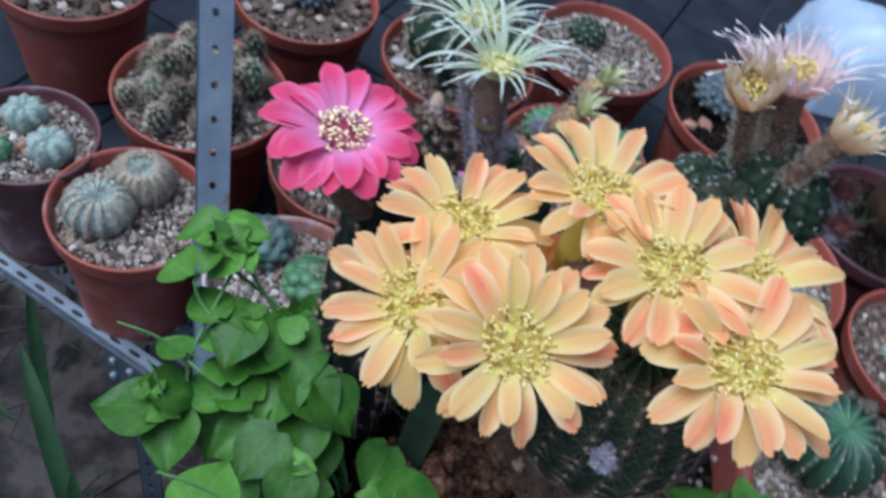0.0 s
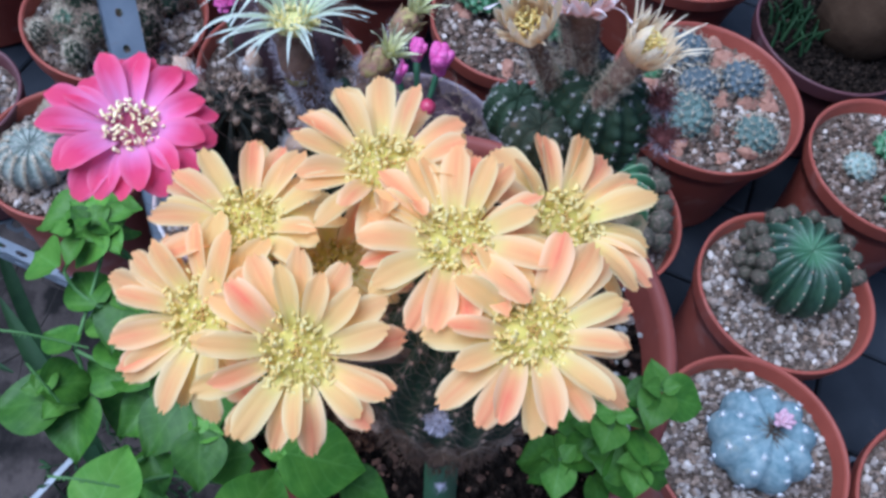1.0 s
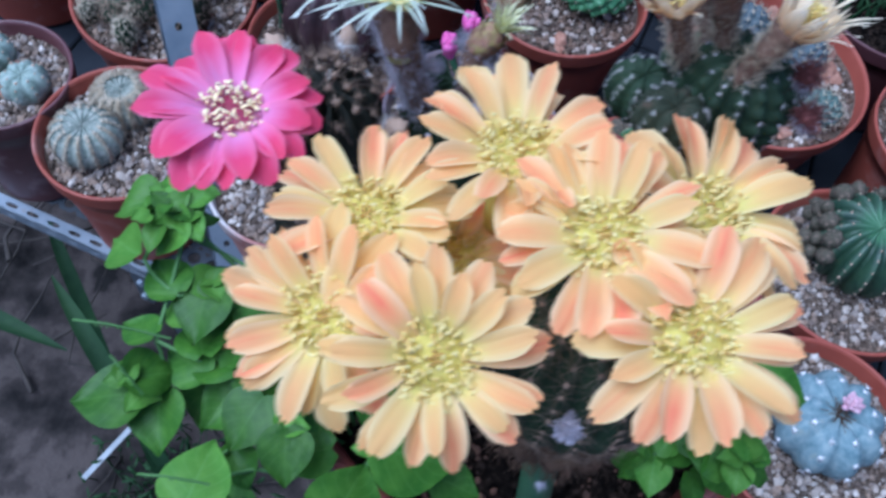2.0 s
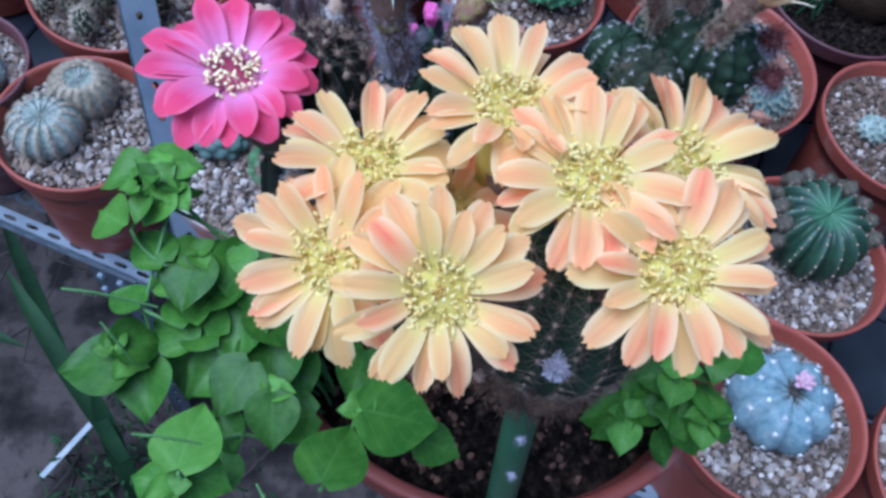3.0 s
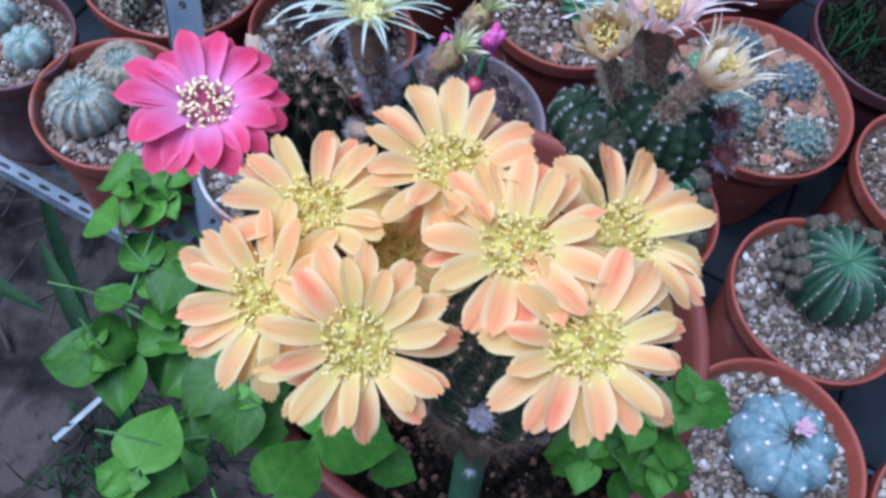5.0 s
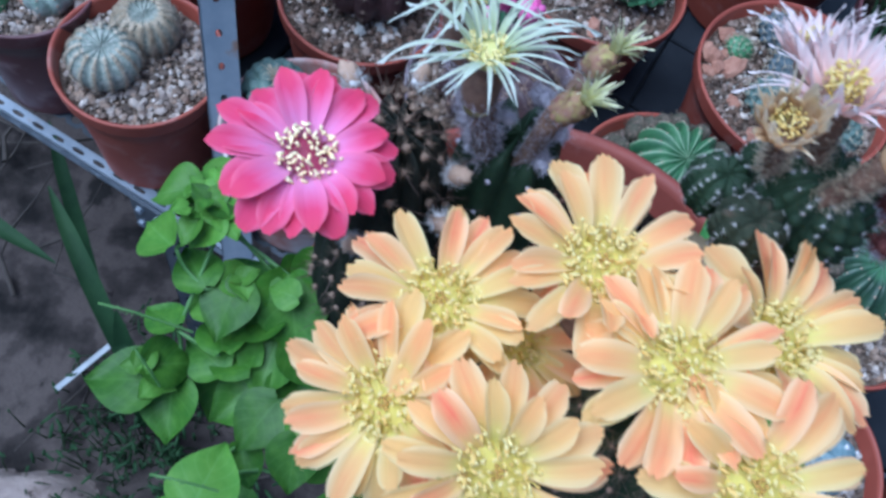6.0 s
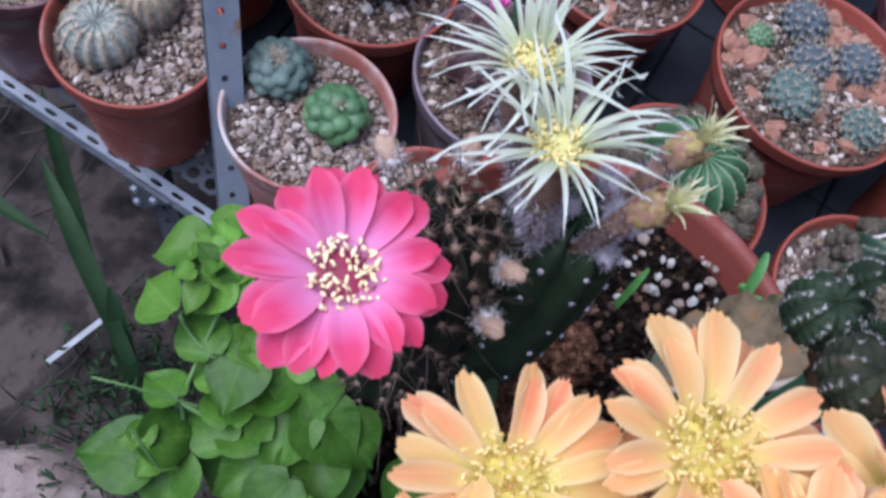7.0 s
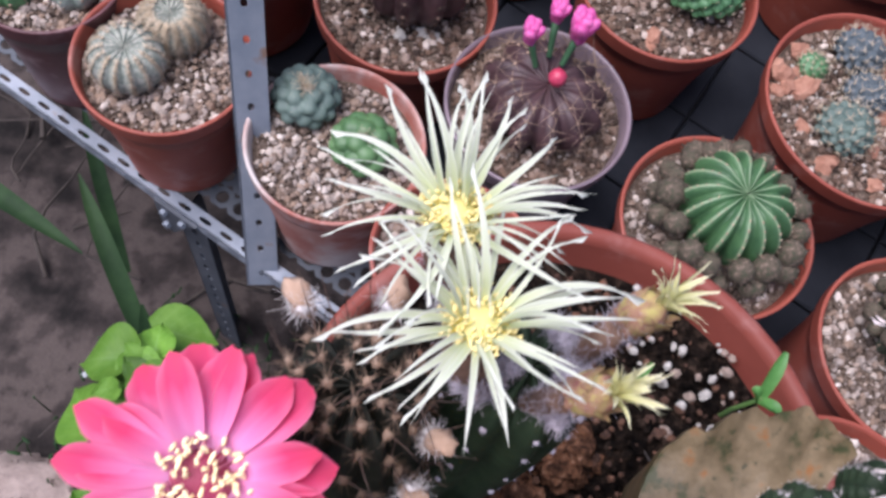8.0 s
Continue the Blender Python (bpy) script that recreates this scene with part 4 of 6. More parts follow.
    for k in range(38):
        a, d = k * 2.39996 + q.gauss(0, 0.3), 0.066 * math.sqrt((k + 0.3) / 38)
        r = 0.007 + 0.006 * q.random()
        with_lumpy(ob, z, (d * math.cos(a) - 0.008, d * math.sin(a) + 0.008), r, r * (2.4 + 2.0 * q.random()), 34, r * 0.3, q.choice(("cactus_tuber", "cactus_dark", "cactus_olive")), "spine_tan" if k % 3 else "spine_pale",
                   r * 0.9, 7, name="head", seed=40 + k)
    # the back rows
    ob, z = potted("potted_cactus", "red-brown pot with brown stones and small cacti", -0.392, 0.690, 0.080, fill="gravel_brown", stone=0.006, count=160, seed=13)
    with_lumpy(ob, z, (0.01, 0.01), 0.020, 0.030, 40, 0.006, "cactus_frost", length=0.004, seed=50)
    ob, z = potted("potted_cactus", "red-brown pot with brown stones and a low cactus", -0.168, 0.748, 0.076, fill="gravel_brown", stone=0.005, count=200, seed=14)
    with_lumpy(ob, z, (0.0, 0.01), 0.026, 0.034, 50, 0.006, "cactus_slate", length=0.006, seed=51)
    ob, z = potted("potted_cactus", "red-brown pot crowded with a dark bristly barrel cactus", 0.002, 0.716, 0.082, fill="gravel_brown", seed=15)
    with_ribbed(ob, z, (0.004, 0.004), 0.064, 0.080, 16, "cactus_dark", 0.2, 8, 8, 0.012, "spine_pale")
    s = Shape()
    s.blob((-0.058, -0.02, z + 0.004), (0.012, 0.007, 0.003), 4, 8, 0.2)
    part("white_stone", s.mesh("white_stone", M["perlite"], False), ob)
    ob, z = potted("potted_cactus", "red-brown pot of grey gravel with a small cactus", 0.158, 0.805, 0.080, seed=16)
    with_lumpy(ob, z, (-0.02, 0.02), 0.024, 0.030, 50, 0.005, "cactus_dark", length=0.005, seed=52)
    ob, z = potted("potted_cactus", "red-brown pot with a round dark cactus and brick chips", 0.322, 0.752, 0.088, fill="soil", seed=17)
    with_lumpy(ob, z, (-0.028, 0.014), 0.032, 0.045, 60, 0.0075, "cactus_slate", length=0.005, seed=53)
    loose_chips(ob, z, 0.07, 12, 0.008, "brick", 15)
    ob, z = potted("potted_cactus", "dark pot with a swollen brown caudex and fresh grassy leaves", 0.462, 0.640, 0.082, "terracotta_dark", "soil", seed=18)
    s = Shape()
    s.blob((0.024, 0.01, z + 0.026), (0.044, 0.042, 0.045), 14, 22, 0.03)
    part("caudex", s.mesh("caudex", M["caudex"]), ob, "swollen brown caudex")
    s = Shape()
    for k in range(34):
        a = q.random() * 6.28
        o = Vector((-0.038 + q.gauss(0, 0.012), 0.01 + q.gauss(0, 0.018), z))
        e = o + Vector((0.014 * math.cos(a), 0.014 * math.sin(a), 0.022 + 0.014 * q.random()))
        s.hair([o, (o + e) / 2 + Vector((0, 0, 0.006)), e], 0.0026, 0.0008)
    part("foliage", s.mesh("leaves", M["leaf_strap"]), ob, "narrow fresh green leaves")
    ob, z = potted("potted_cactus", "small red-brown pot of pale gravel half hidden by the planter", 0.008, 0.327, 0.058, seed=19, count=850)
    with_lumpy(ob, z, (0.02, 0.01), 0.014, 0.02, 40, 0.004, "cactus_dark", length=0.004, seed=55)
    ob, z = potted("potted_cactus", "red-brown pot of pale gravel with a low green cactus", 0.445, 0.160, 0.078, seed=20)
    with_lumpy(ob, z, (0.01, 0.0), 0.03, 0.04, 50, 0.007, "cactus_green", length=0.005, seed=56)
    # a magenta blossom standing over the back row
    fl = thing("cactus_flower", "small magenta cactus blossom on a thin stalk", "flower", (-0.120, 0.550, POT_H - 0.018))
    s = Shape()
    for j in range(24):
        d = Vector((q.gauss(0, 1), q.gauss(0, 1), abs(q.gauss(0, 1)))).normalized()
        s.blob(Vector((0, 0, 0.062)) + d * 0.005, (0.0035, 0.002, 0.006), 4, 5, 0, d.to_track_quat("Z", "Y").to_matrix())
    part("blossom", s.mesh("petals", M["magenta"]), fl)
    s = Shape()
    s.hair([(0, 0, 0), (0.002, 0, 0.03), (0, 0, 0.06)], 0.002, 0.003, 7)
    part("stalk", s.mesh("stalk", M["cactus_stock"]), fl)


# ---- the raised planter and its soil ----
PX, PY, PZ, PR = 0.0335, 0.1300, 0.460, 0.0770
SOIL = PZ - 0.014


def build_planter():
    ob = thing("planter", "large red-brown plastic planter filled with dark soil", "planter", (PX, PY, PZ - 0.105))
    part("pot", pot_shape(PR, 0.105, M["terracotta_aged"], 0.0040), ob)
    part("soil", bed(PR - 0.004, M["soil"], 0.006), ob, "dark potting soil", pose(0, 0, 0.089))
    part("crumb_layer", stones(PR * 0.93 - 0.004, 2200, 0.0017, M["soil"], 0.006, 61), ob, "crumbs of dark soil", pose(0, 0, 0.0905), "stuff")
    part("bark_layer", stones(PR * 0.9 - 0.004, 800, 0.0013, M["bark"], 0.007, 62), ob, "red-brown bark and grit", pose(0, 0, 0.091), "stuff")
    q = random.Random(63)
    for k in range(120):
        a = radians(-35 + 115 * q.random())
        d = (0.035 + 0.033 * q.random() ** 0.7)
        s = Shape()
        sz = 0.0007 + 0.0016 * q.random() ** 1.5
        s.blob((0, 0, 0), (sz, sz * (0.6 + 0.5 * q.random()), sz * 0.7), 6, 8, 0.22, None, q)
        part("perlite_grain", s.mesh("perlite_grain", M["perlite" if k % 4 else "gravel"], False), ob, m=pose(d * math.cos(a), d * math.sin(a), 0.0955, q.random() * 90, 0, q.random() * 360))
    # added unseen stand so that the raised planter doesn't float
    st = thing("added_plant_stand", "added dark steel pedestal, out of sight, carrying the planter", "stand", (PX, PY, -0.43))
    s = Shape()
    s.lathe([(0, 0.780), (0.046, 0.780), (0.048, 0.783), (0.048, 0.785), (0, 0.785)], 32)
    part("top_plate", s.mesh("top_plate", M["steel_dark"]), st)
    s = Shape()
    s.lathe([(0.014, 0.012), (0.014, 0.780)], 20)
    part("pole", s.mesh("pole", M["steel_dark"]), st)
    s = Shape()
    s.lathe([(0, 0.0), (0.06, 0.0), (0.061, 0.003), (0.058, 0.010), (0.016, 0.014), (0, 0.014)], 32)
    part("base", s.mesh("base", M["steel_dark"]), st)


# ---- flowers ----
def petal_mesh(name, length, width, mat, shape, rise, droop, cup, tip=0.0, seed=0, nl=10, nw=7, twist=0.0, bend=0.0, ruffle=0.0):
    """A petal along +y. shape: half widths (0 to 1) from base to tip. The tip is ragged by tip and rounded off; ruffle waves the margins."""
    q = random.Random(seed)
    s = Shape()
    rows, uvs = [], []
    frill = [q.random() - 0.5 for _ in range(nw)]
    ph = q.random() * 6.28
    for i in range(nl):
        v = i / (nl - 1)
        f = v * (len(shape) - 1)
        k = min(int(f), len(shape) - 2)
        w = width / 2 * (shape[k] + (shape[k + 1] - shape[k]) * (f - k))
        row = []
        for j in range(nw):
            u = j / (nw - 1)
            x = (u * 2 - 1)
            end = max(0.0, (v - 0.72) / 0.28)
            y = length * v + end * end * (tip * length * frill[j] - 0.085 * length * x * x)
            z = length * (rise * math.sin(v * math.pi * 0.8) - droop * v * v) + cup * w * x * x + 0.035 * w * math.cos(x * 9) * min(1.0, 2 * v)
            z += ruffle * length * v * abs(x) ** 1.5 * math.sin(5.5 * v + ph + (1.7 if x > 0 else 0.0))
            ang = twist * v
            row.append((x * w * math.cos(ang) + bend * length * v * v, y, z + x * w * math.sin(ang)))
            uvs.append((u, v))
        rows.append(row)
    s.grid(rows, uvs=uvs)
    return s.mesh(name, mat)


def stamen_meshes(n, r0, r1, h0, h1, thick, head, fil, ant, seed=0, inner=0.0):
    """Filaments in a spiral, each with a plump anther; a share inner of them curls in round the middle and stands higher."""
    q = random.Random(seed)
    s, a = Shape(), Shape()
    for i in range(n):
        p = i * 2.39996 + q.random() * 0.7
        k = math.sqrt((i + 0.5) / n)
        near = i < inner * n
        r = r0 + (r1 - r0) * k * (0.80 + 0.36 * q.random())
        h = h0 + (h1 - h0) * (1 - k) + (q.random() - 0.5) * 0.5 * h0
        b = Vector((math.cos(p) * r * (1.25 if near else 0.50), math.sin(p) * r * (1.25 if near else 0.50), 0.0002))
        e = Vector((math.cos(p) * r, math.sin(p) * r, h))
        mid = (b + e) / 2 + Vector((math.cos(p), math.sin(p), 0)) * (0.20 * r1 if near else 0.14 * r) + Vector((q.gauss(0, 1), q.gauss(0, 1), 0)) * 0.10 * h
        s.hair([b, mid, e], thick, thick * 0.8)
        a.blob(e, (head * (1.2 + 0.9 * q.random()), head * 0.66, head * 0.66), 5, 6, 0.16, Euler((q.random() * 3, q.random() * 3, q.random() * 6)).to_matrix(), q)
    return s.mesh("filament_ring", fil), a.mesh("anther_ring", ant)


def cup_mesh(name, r, depth, tube_len, r_low, mat):
    s = Shape()
    s.lathe([(0, depth * 0.40), (r * 0.30, depth * 0.38), (r * 0.62, depth * 0.28), (r * 0.86, depth * 0.14), (r * 0.98, 0.0004), (r, 0.0003), (r * 0.98, -depth * 0.35), (r * 0.75, -depth * 0.8), (r_low * 1.1, -depth * 1.5),
             (r_low, -tube_len * 0.7), (r_low * 0.9, -tube_len), (0, -tube_len)], 24)
    return s.mesh(name, mat)


ROUND = (0.40, 0.52, 0.66, 0.79, 0.89, 0.96, 1.0, 0.99, 0.91, 0.66)
PINKISH = (0.38, 0.53, 0.68, 0.82, 0.93, 0.99, 1.0, 0.96, 0.84, 0.55)
THIN = (0.7, 0.95, 1.0, 0.92, 0.78, 0.60, 0.36, 0.04)
KIND = {}


def flower_kind(key, **k):
    """The shared meshes of one kind of flower, of radius about 1 cm."""
    KIND[key] = k
    return k


def make_kinds():
    R = 0.0145
    flower_kind("peach", ring=[(0.34, 13, 12, 0.0), (0.30, 11, 28, 0.5)],
                petals=[petal_mesh("peach_petal", R * (0.72 + 0.035 * (i % 4)), R * (0.238 + 0.028 * (i % 4)), M["petal_peach"], ROUND, 0.10, 0.06 + 0.050 * (i % 4), 0.20 + 0.14 * (i % 3), 0.075, i, 16, 11, 0.10 * (i - 4),
                                   0.03 * ((i * 2) % 5 - 2), 0.035) for i in range(9)],
                base=R, cup=cup_mesh("peach_cup", R * 0.34, 0.0035, 0.016, 0.0028, M["cup_yellow"]),
                st=stamen_meshes(165, 0.0006, R * 0.46, 0.0020, 0.0031, 0.00014, 0.00041, M["filament"], M["anther"], 3, 0.32), out=9)
    flower_kind("pink", ring=[(0.30, 13, 5, 0.0), (0.26, 11, 19, 0.5)],
                petals=[petal_mesh("pink_petal", R * (0.72 + 0.025 * i), R * (0.325 + 0.035 * (i % 3)), M["petal_pink"], PINKISH, 0.13, 0.15 + 0.05 * (i % 3), 0.34, 0.045, 10 + i, 14, 9, 0.14 * (i - 2), 0.02 * (i - 2), 0.02) for i in range(5)],
                base=R, cup=cup_mesh("pink_cup", R * 0.30, 0.0035, 0.016, 0.0028, M["cup_crimson"]),
                st=stamen_meshes(84, 0.0006, R * 0.35, 0.0022, 0.0038, 0.00011, 0.00044, M["filament_pink"], M["anther_cream"], 4, 0.45), out=7)
    flower_kind("white", ring=[(0.24, 19, 5, 0.0), (0.22, 16, 20, 0.5), (0.2, 11, 38, 0.3)],
                petals=[petal_mesh("white_petal", R * (0.92 + 0.12 * (i % 3)), R * (0.050 + 0.014 * (i % 3)), M["petal_white"], THIN, 0.12 + 0.07 * (i % 3), 0.05 * (i % 4), 0.5, 0.0, 20 + i,
                                   11, 3, 0.22 * (i - 3), 0.13 * ((i * 3) % 7 - 3)) for i in range(7)],
                base=R, cup=cup_mesh("white_cup", R * 0.27, 0.0035, 0.014, 0.0030, M["cup_green"]),
                st=stamen_meshes(190, 0.0010, R * 0.35, 0.0012, 0.0024, 0.00014, 0.00034, M["filament"], M["anther_pale"], 5, 0.2), out=12)
    for key, mat, rise, droop, rings in (("blush", "petal_blush", 0.02, -0.10, [(0.36, 18, 58, 0.0), (0.40, 16, 70, 0.5), (0.36, 14, 80, 0.3)]),
                                         ("cream", "petal_blush", 0.06, 0.02, [(0.36, 22, 54, 0.0), (0.40, 16, 68, 0.5), (0.36, 14, 80, 0.3)]),
                                         ("rose", "petal_rose", 0.12, 0.06, [(0.36, 26, 32, 0.0), (0.40, 18, 50, 0.5), (0.36, 14, 66, 0.3)])):
        flower_kind(key, ring=rings,
                    far=[petal_mesh(key + "_sepal", R * (0.74 + 0.12 * (i % 3)) * (1.12 if key == "rose" else 1.0), R * 0.062, M[mat], THIN, rise, droop + 0.07 * (i % 3), 0.6, 0.0, 40 + i, 9, 3, 0.4 * (i - 2), 0.05 * (i - 2))
                         for i in range(5)],
                    petals=[petal_mesh(key + "_petal", R * ((0.76 if key == "blush" else 0.56) + 0.07 * (i % 3)), R * (0.24 if key == "blush" else 0.16), M[mat], THIN, -0.12, -0.10 + 0.05 * (i % 3), 0.6, 0.0, 30 + i, 9, 3, 0.3 * (i - 2)) for i in range(5)],
                    base=R, cup=cup_mesh(key + "_cup", R * 0.26, 0.004, 0.010, 0.0026, M["tube"]),
                    st=stamen_meshes(60, 0.0004, R * 0.26, 0.0045, 0.0062, 0.00010, 0.00042, M["filament"], M["anther"], 6), out=8)


def flower(parent, key, at, normal, spin=0.0, size=1.0, close=0.0, label="", seed=0):
    """A flower at a point of its plant: cup with tube, and under it every petal, the filaments and the anthers."""
    k = KIND[key]
    q = random.Random(seed)
    fl = part("flower", k["cup"], parent, label, aim(at, normal, spin, size))
    for at_ring, (r, n, elev, shift) in enumerate(k["ring"]):
        kinds = k["far"] if at_ring == 0 and "far" in k else k["petals"]
        for i in range(n):
            a = 360 * (i + shift) / n + q.gauss(0, k["out"] * 0.35)
            m = pose(0, 0, 0, 0, 0, a) @ pose(0, r * k["base"] * 0.75, 0.0003, elev + close + q.gauss(0, k["out"] * 0.8), q.gauss(0, 6), q.gauss(0, 3))
            part("petal", q.choice(kinds), fl, m=m @ Matrix.Diagonal((0.92 + 0.16 * q.random(), 0.93 + 0.12 * q.random(), 1, 1)))
    part("filament_ring", k["st"][0], fl, kind="stuff")
    part("anther_ring", k["st"][1], fl, kind="stuff")
    if key == "white":
        c = Shape()
        r = 0.27 * k["base"]
        c.lathe([(r * 1.02, -0.0004), (r * 1.05, -0.0012), (r * 0.82, -0.0030), (0.0038, -0.0056), (0.0034, -0.0120)], 20)
        part("calyx", c.mesh("calyx", M["tube"]), fl, "olive-brown scaly calyx")
    if key == "peach":
        c = Shape()
        for i in range(9):
            w = i * 2.39996
            d = 0.0011 * math.sqrt(i / 9)
            c.blob((d * math.cos(w), d * math.sin(w), 0.0016 + 0.0006 * q.random()), 0.00034, 4, 5, 0.2, None, q)
        part("core", c.mesh("core", M["core"]), fl, "small brown core")
    return fl


# ---- plants in the planter ----
def curved_tube(a, b, r0, r1, mat, name, sag=0.0, sides=10):
    a, b = Vector(a), Vector(b)
    s = Shape()
    pts = [a.lerp(b, t) + Vector((0, 0, -sag * math.sin(math.pi * t))) for t in (0, 0.25, 0.5, 0.75, 1)]
    s.hair(pts, r0, r1, sides)
    return s.mesh(name, mat)


def build_peach():
    ob = thing("flowering_cactus", "grafted dark green cactus crowned with open peach-orange flowers", "cactus", (0.022, 0.070, SOIL))
    h0 = 0.104
    base = Vector((0.022, 0.070, SOIL))
    stock = part("stock", curved_tube((0.012, -0.010, -0.012), (0, 0, h0 + 0.004), 0.0044, 0.0038, M["cactus_stock"], "stock", 0, 18), ob, "smooth green grafting stock")
    for k, z in enumerate((0.040, 0.064, 0.086)):
        part("areole_wool", puff(0.0012, 90, M["wool_lilac"], 70 + k, 0.7), stock, "white woolly areole", aim((0.012 - 0.012 * (z + 0.012) / 0.12, -0.010 + 0.010 * (z + 0.012) / 0.12 - 0.0048, z), (0, -1, 0.1)))
    body = part("body", ribbed(0.0180, 0.040, 19, 0.11, M["cactus_dark"], top_dip=0.06), ob, "dark green ribbed body", pose(0, 0, h0))
    sp, ar = rib_spines(0.0180, 0.040, 19, 13, 10, 0.0050, M["spine_tan"], 5, 0.00007, radius=0.0004, lift=0.05, top_dip=0.06)
    part("spine_cover", sp, body, kind="stuff")
    part("areole_cover", ar, body, kind="stuff")
    q = random.Random(8)
    s = Shape()
    for k in range(46):
        a = 2 * math.pi * k / 46
        r = 0.0105 + 0.003 * q.random()
        s.blob((r * math.cos(a), r * math.sin(a), 0.004 * q.random()), (0.0034, 0.0034, 0.0030), 5, 7, 0.15, None, q)
    ring = part("corky_collar", s.mesh("corky_collar", M["cork"]), ob, "brown corky collar of old offsets", pose(0, 0, h0 - 0.001), "stuff")
    s = Shape()
    for k in range(2200):
        a, t = q.random() * 6.28, q.random()
        r = 0.0135 + 0.0025 * q.random()
        o = Vector((r * math.cos(a), r * math.sin(a), -0.004 + 0.009 * t))
        d = Vector((math.cos(a) + q.gauss(0, 0.5), math.sin(a) + q.gauss(0, 0.5), q.gauss(0, 0.6))).normalized()
        s.cone(o, o + d * (0.0012 + 0.0018 * q.random()), 0.00011)
    part("bristle_fringe", s.mesh("bristle_fringe", M["bristle"]), ring, kind="stuff")
    for k, (a, z, n) in enumerate(((-103, 0.026, 150), (-140, 0.006, 50), (-52, 0.010, 60))):
        p = Vector((0.0168 * math.cos(radians(a)), 0.0168 * math.sin(radians(a)), h0 + z))
        part("wool_scar", puff((0.0023, 0.0012, 0.0013)[k], n * 2, M[("wool_lilac", "areole", "areole")[k]], 80 + k, 0.05, 0.00022), ob, "tuft of lilac-white wool on an old flower scar",
             aim(p, (math.cos(radians(a)), math.sin(radians(a)), 0.5)))
    spots = ((-0.004, 0.0520, 0.604, 0.02, -0.42, 0.90, 0.95), (0.0275, 0.0556, 0.608, 0.02, -0.16, 1.0, 1.02), (0.0165, 0.0684, 0.6095, -0.08, -0.16, 0.97, 0.98),
             (0.0062, 0.0820, 0.608, 0.02, 0.03, 1.0, 1.02), (-0.014, 0.0750, 0.600, -0.06, -0.08, 1.0, 0.98), (0.0357, 0.0795, 0.600, 0.24, -0.02, 0.97, 1.07),
             (-0.0190, 0.0600, 0.597, -0.24, -0.34, 0.90, 0.98), (-0.0005, 0.0755, 0.588, 0.0, -0.2, 0.95, 0.85))
    for k, (x, y, z, nx, ny, nz, sz) in enumerate(spots):
        p, n = Vector((x, y, z)) - base, Vector((nx, ny, nz)).normalized()
        p -= n * 0.0030
        flower(ob, "peach", p, n, 37 * k, sz, 0, "open peach-orange flower with yellow stamens", 100 + k)
        foot = Vector((0.35 * (x - base.x), 0.3 * (y - base.y), h0 + 0.030))
        part("flower_tube", curved_tube(foot, p - n * 0.013, 0.0026, 0.0028, M["tube"], "flower_tube"), ob)


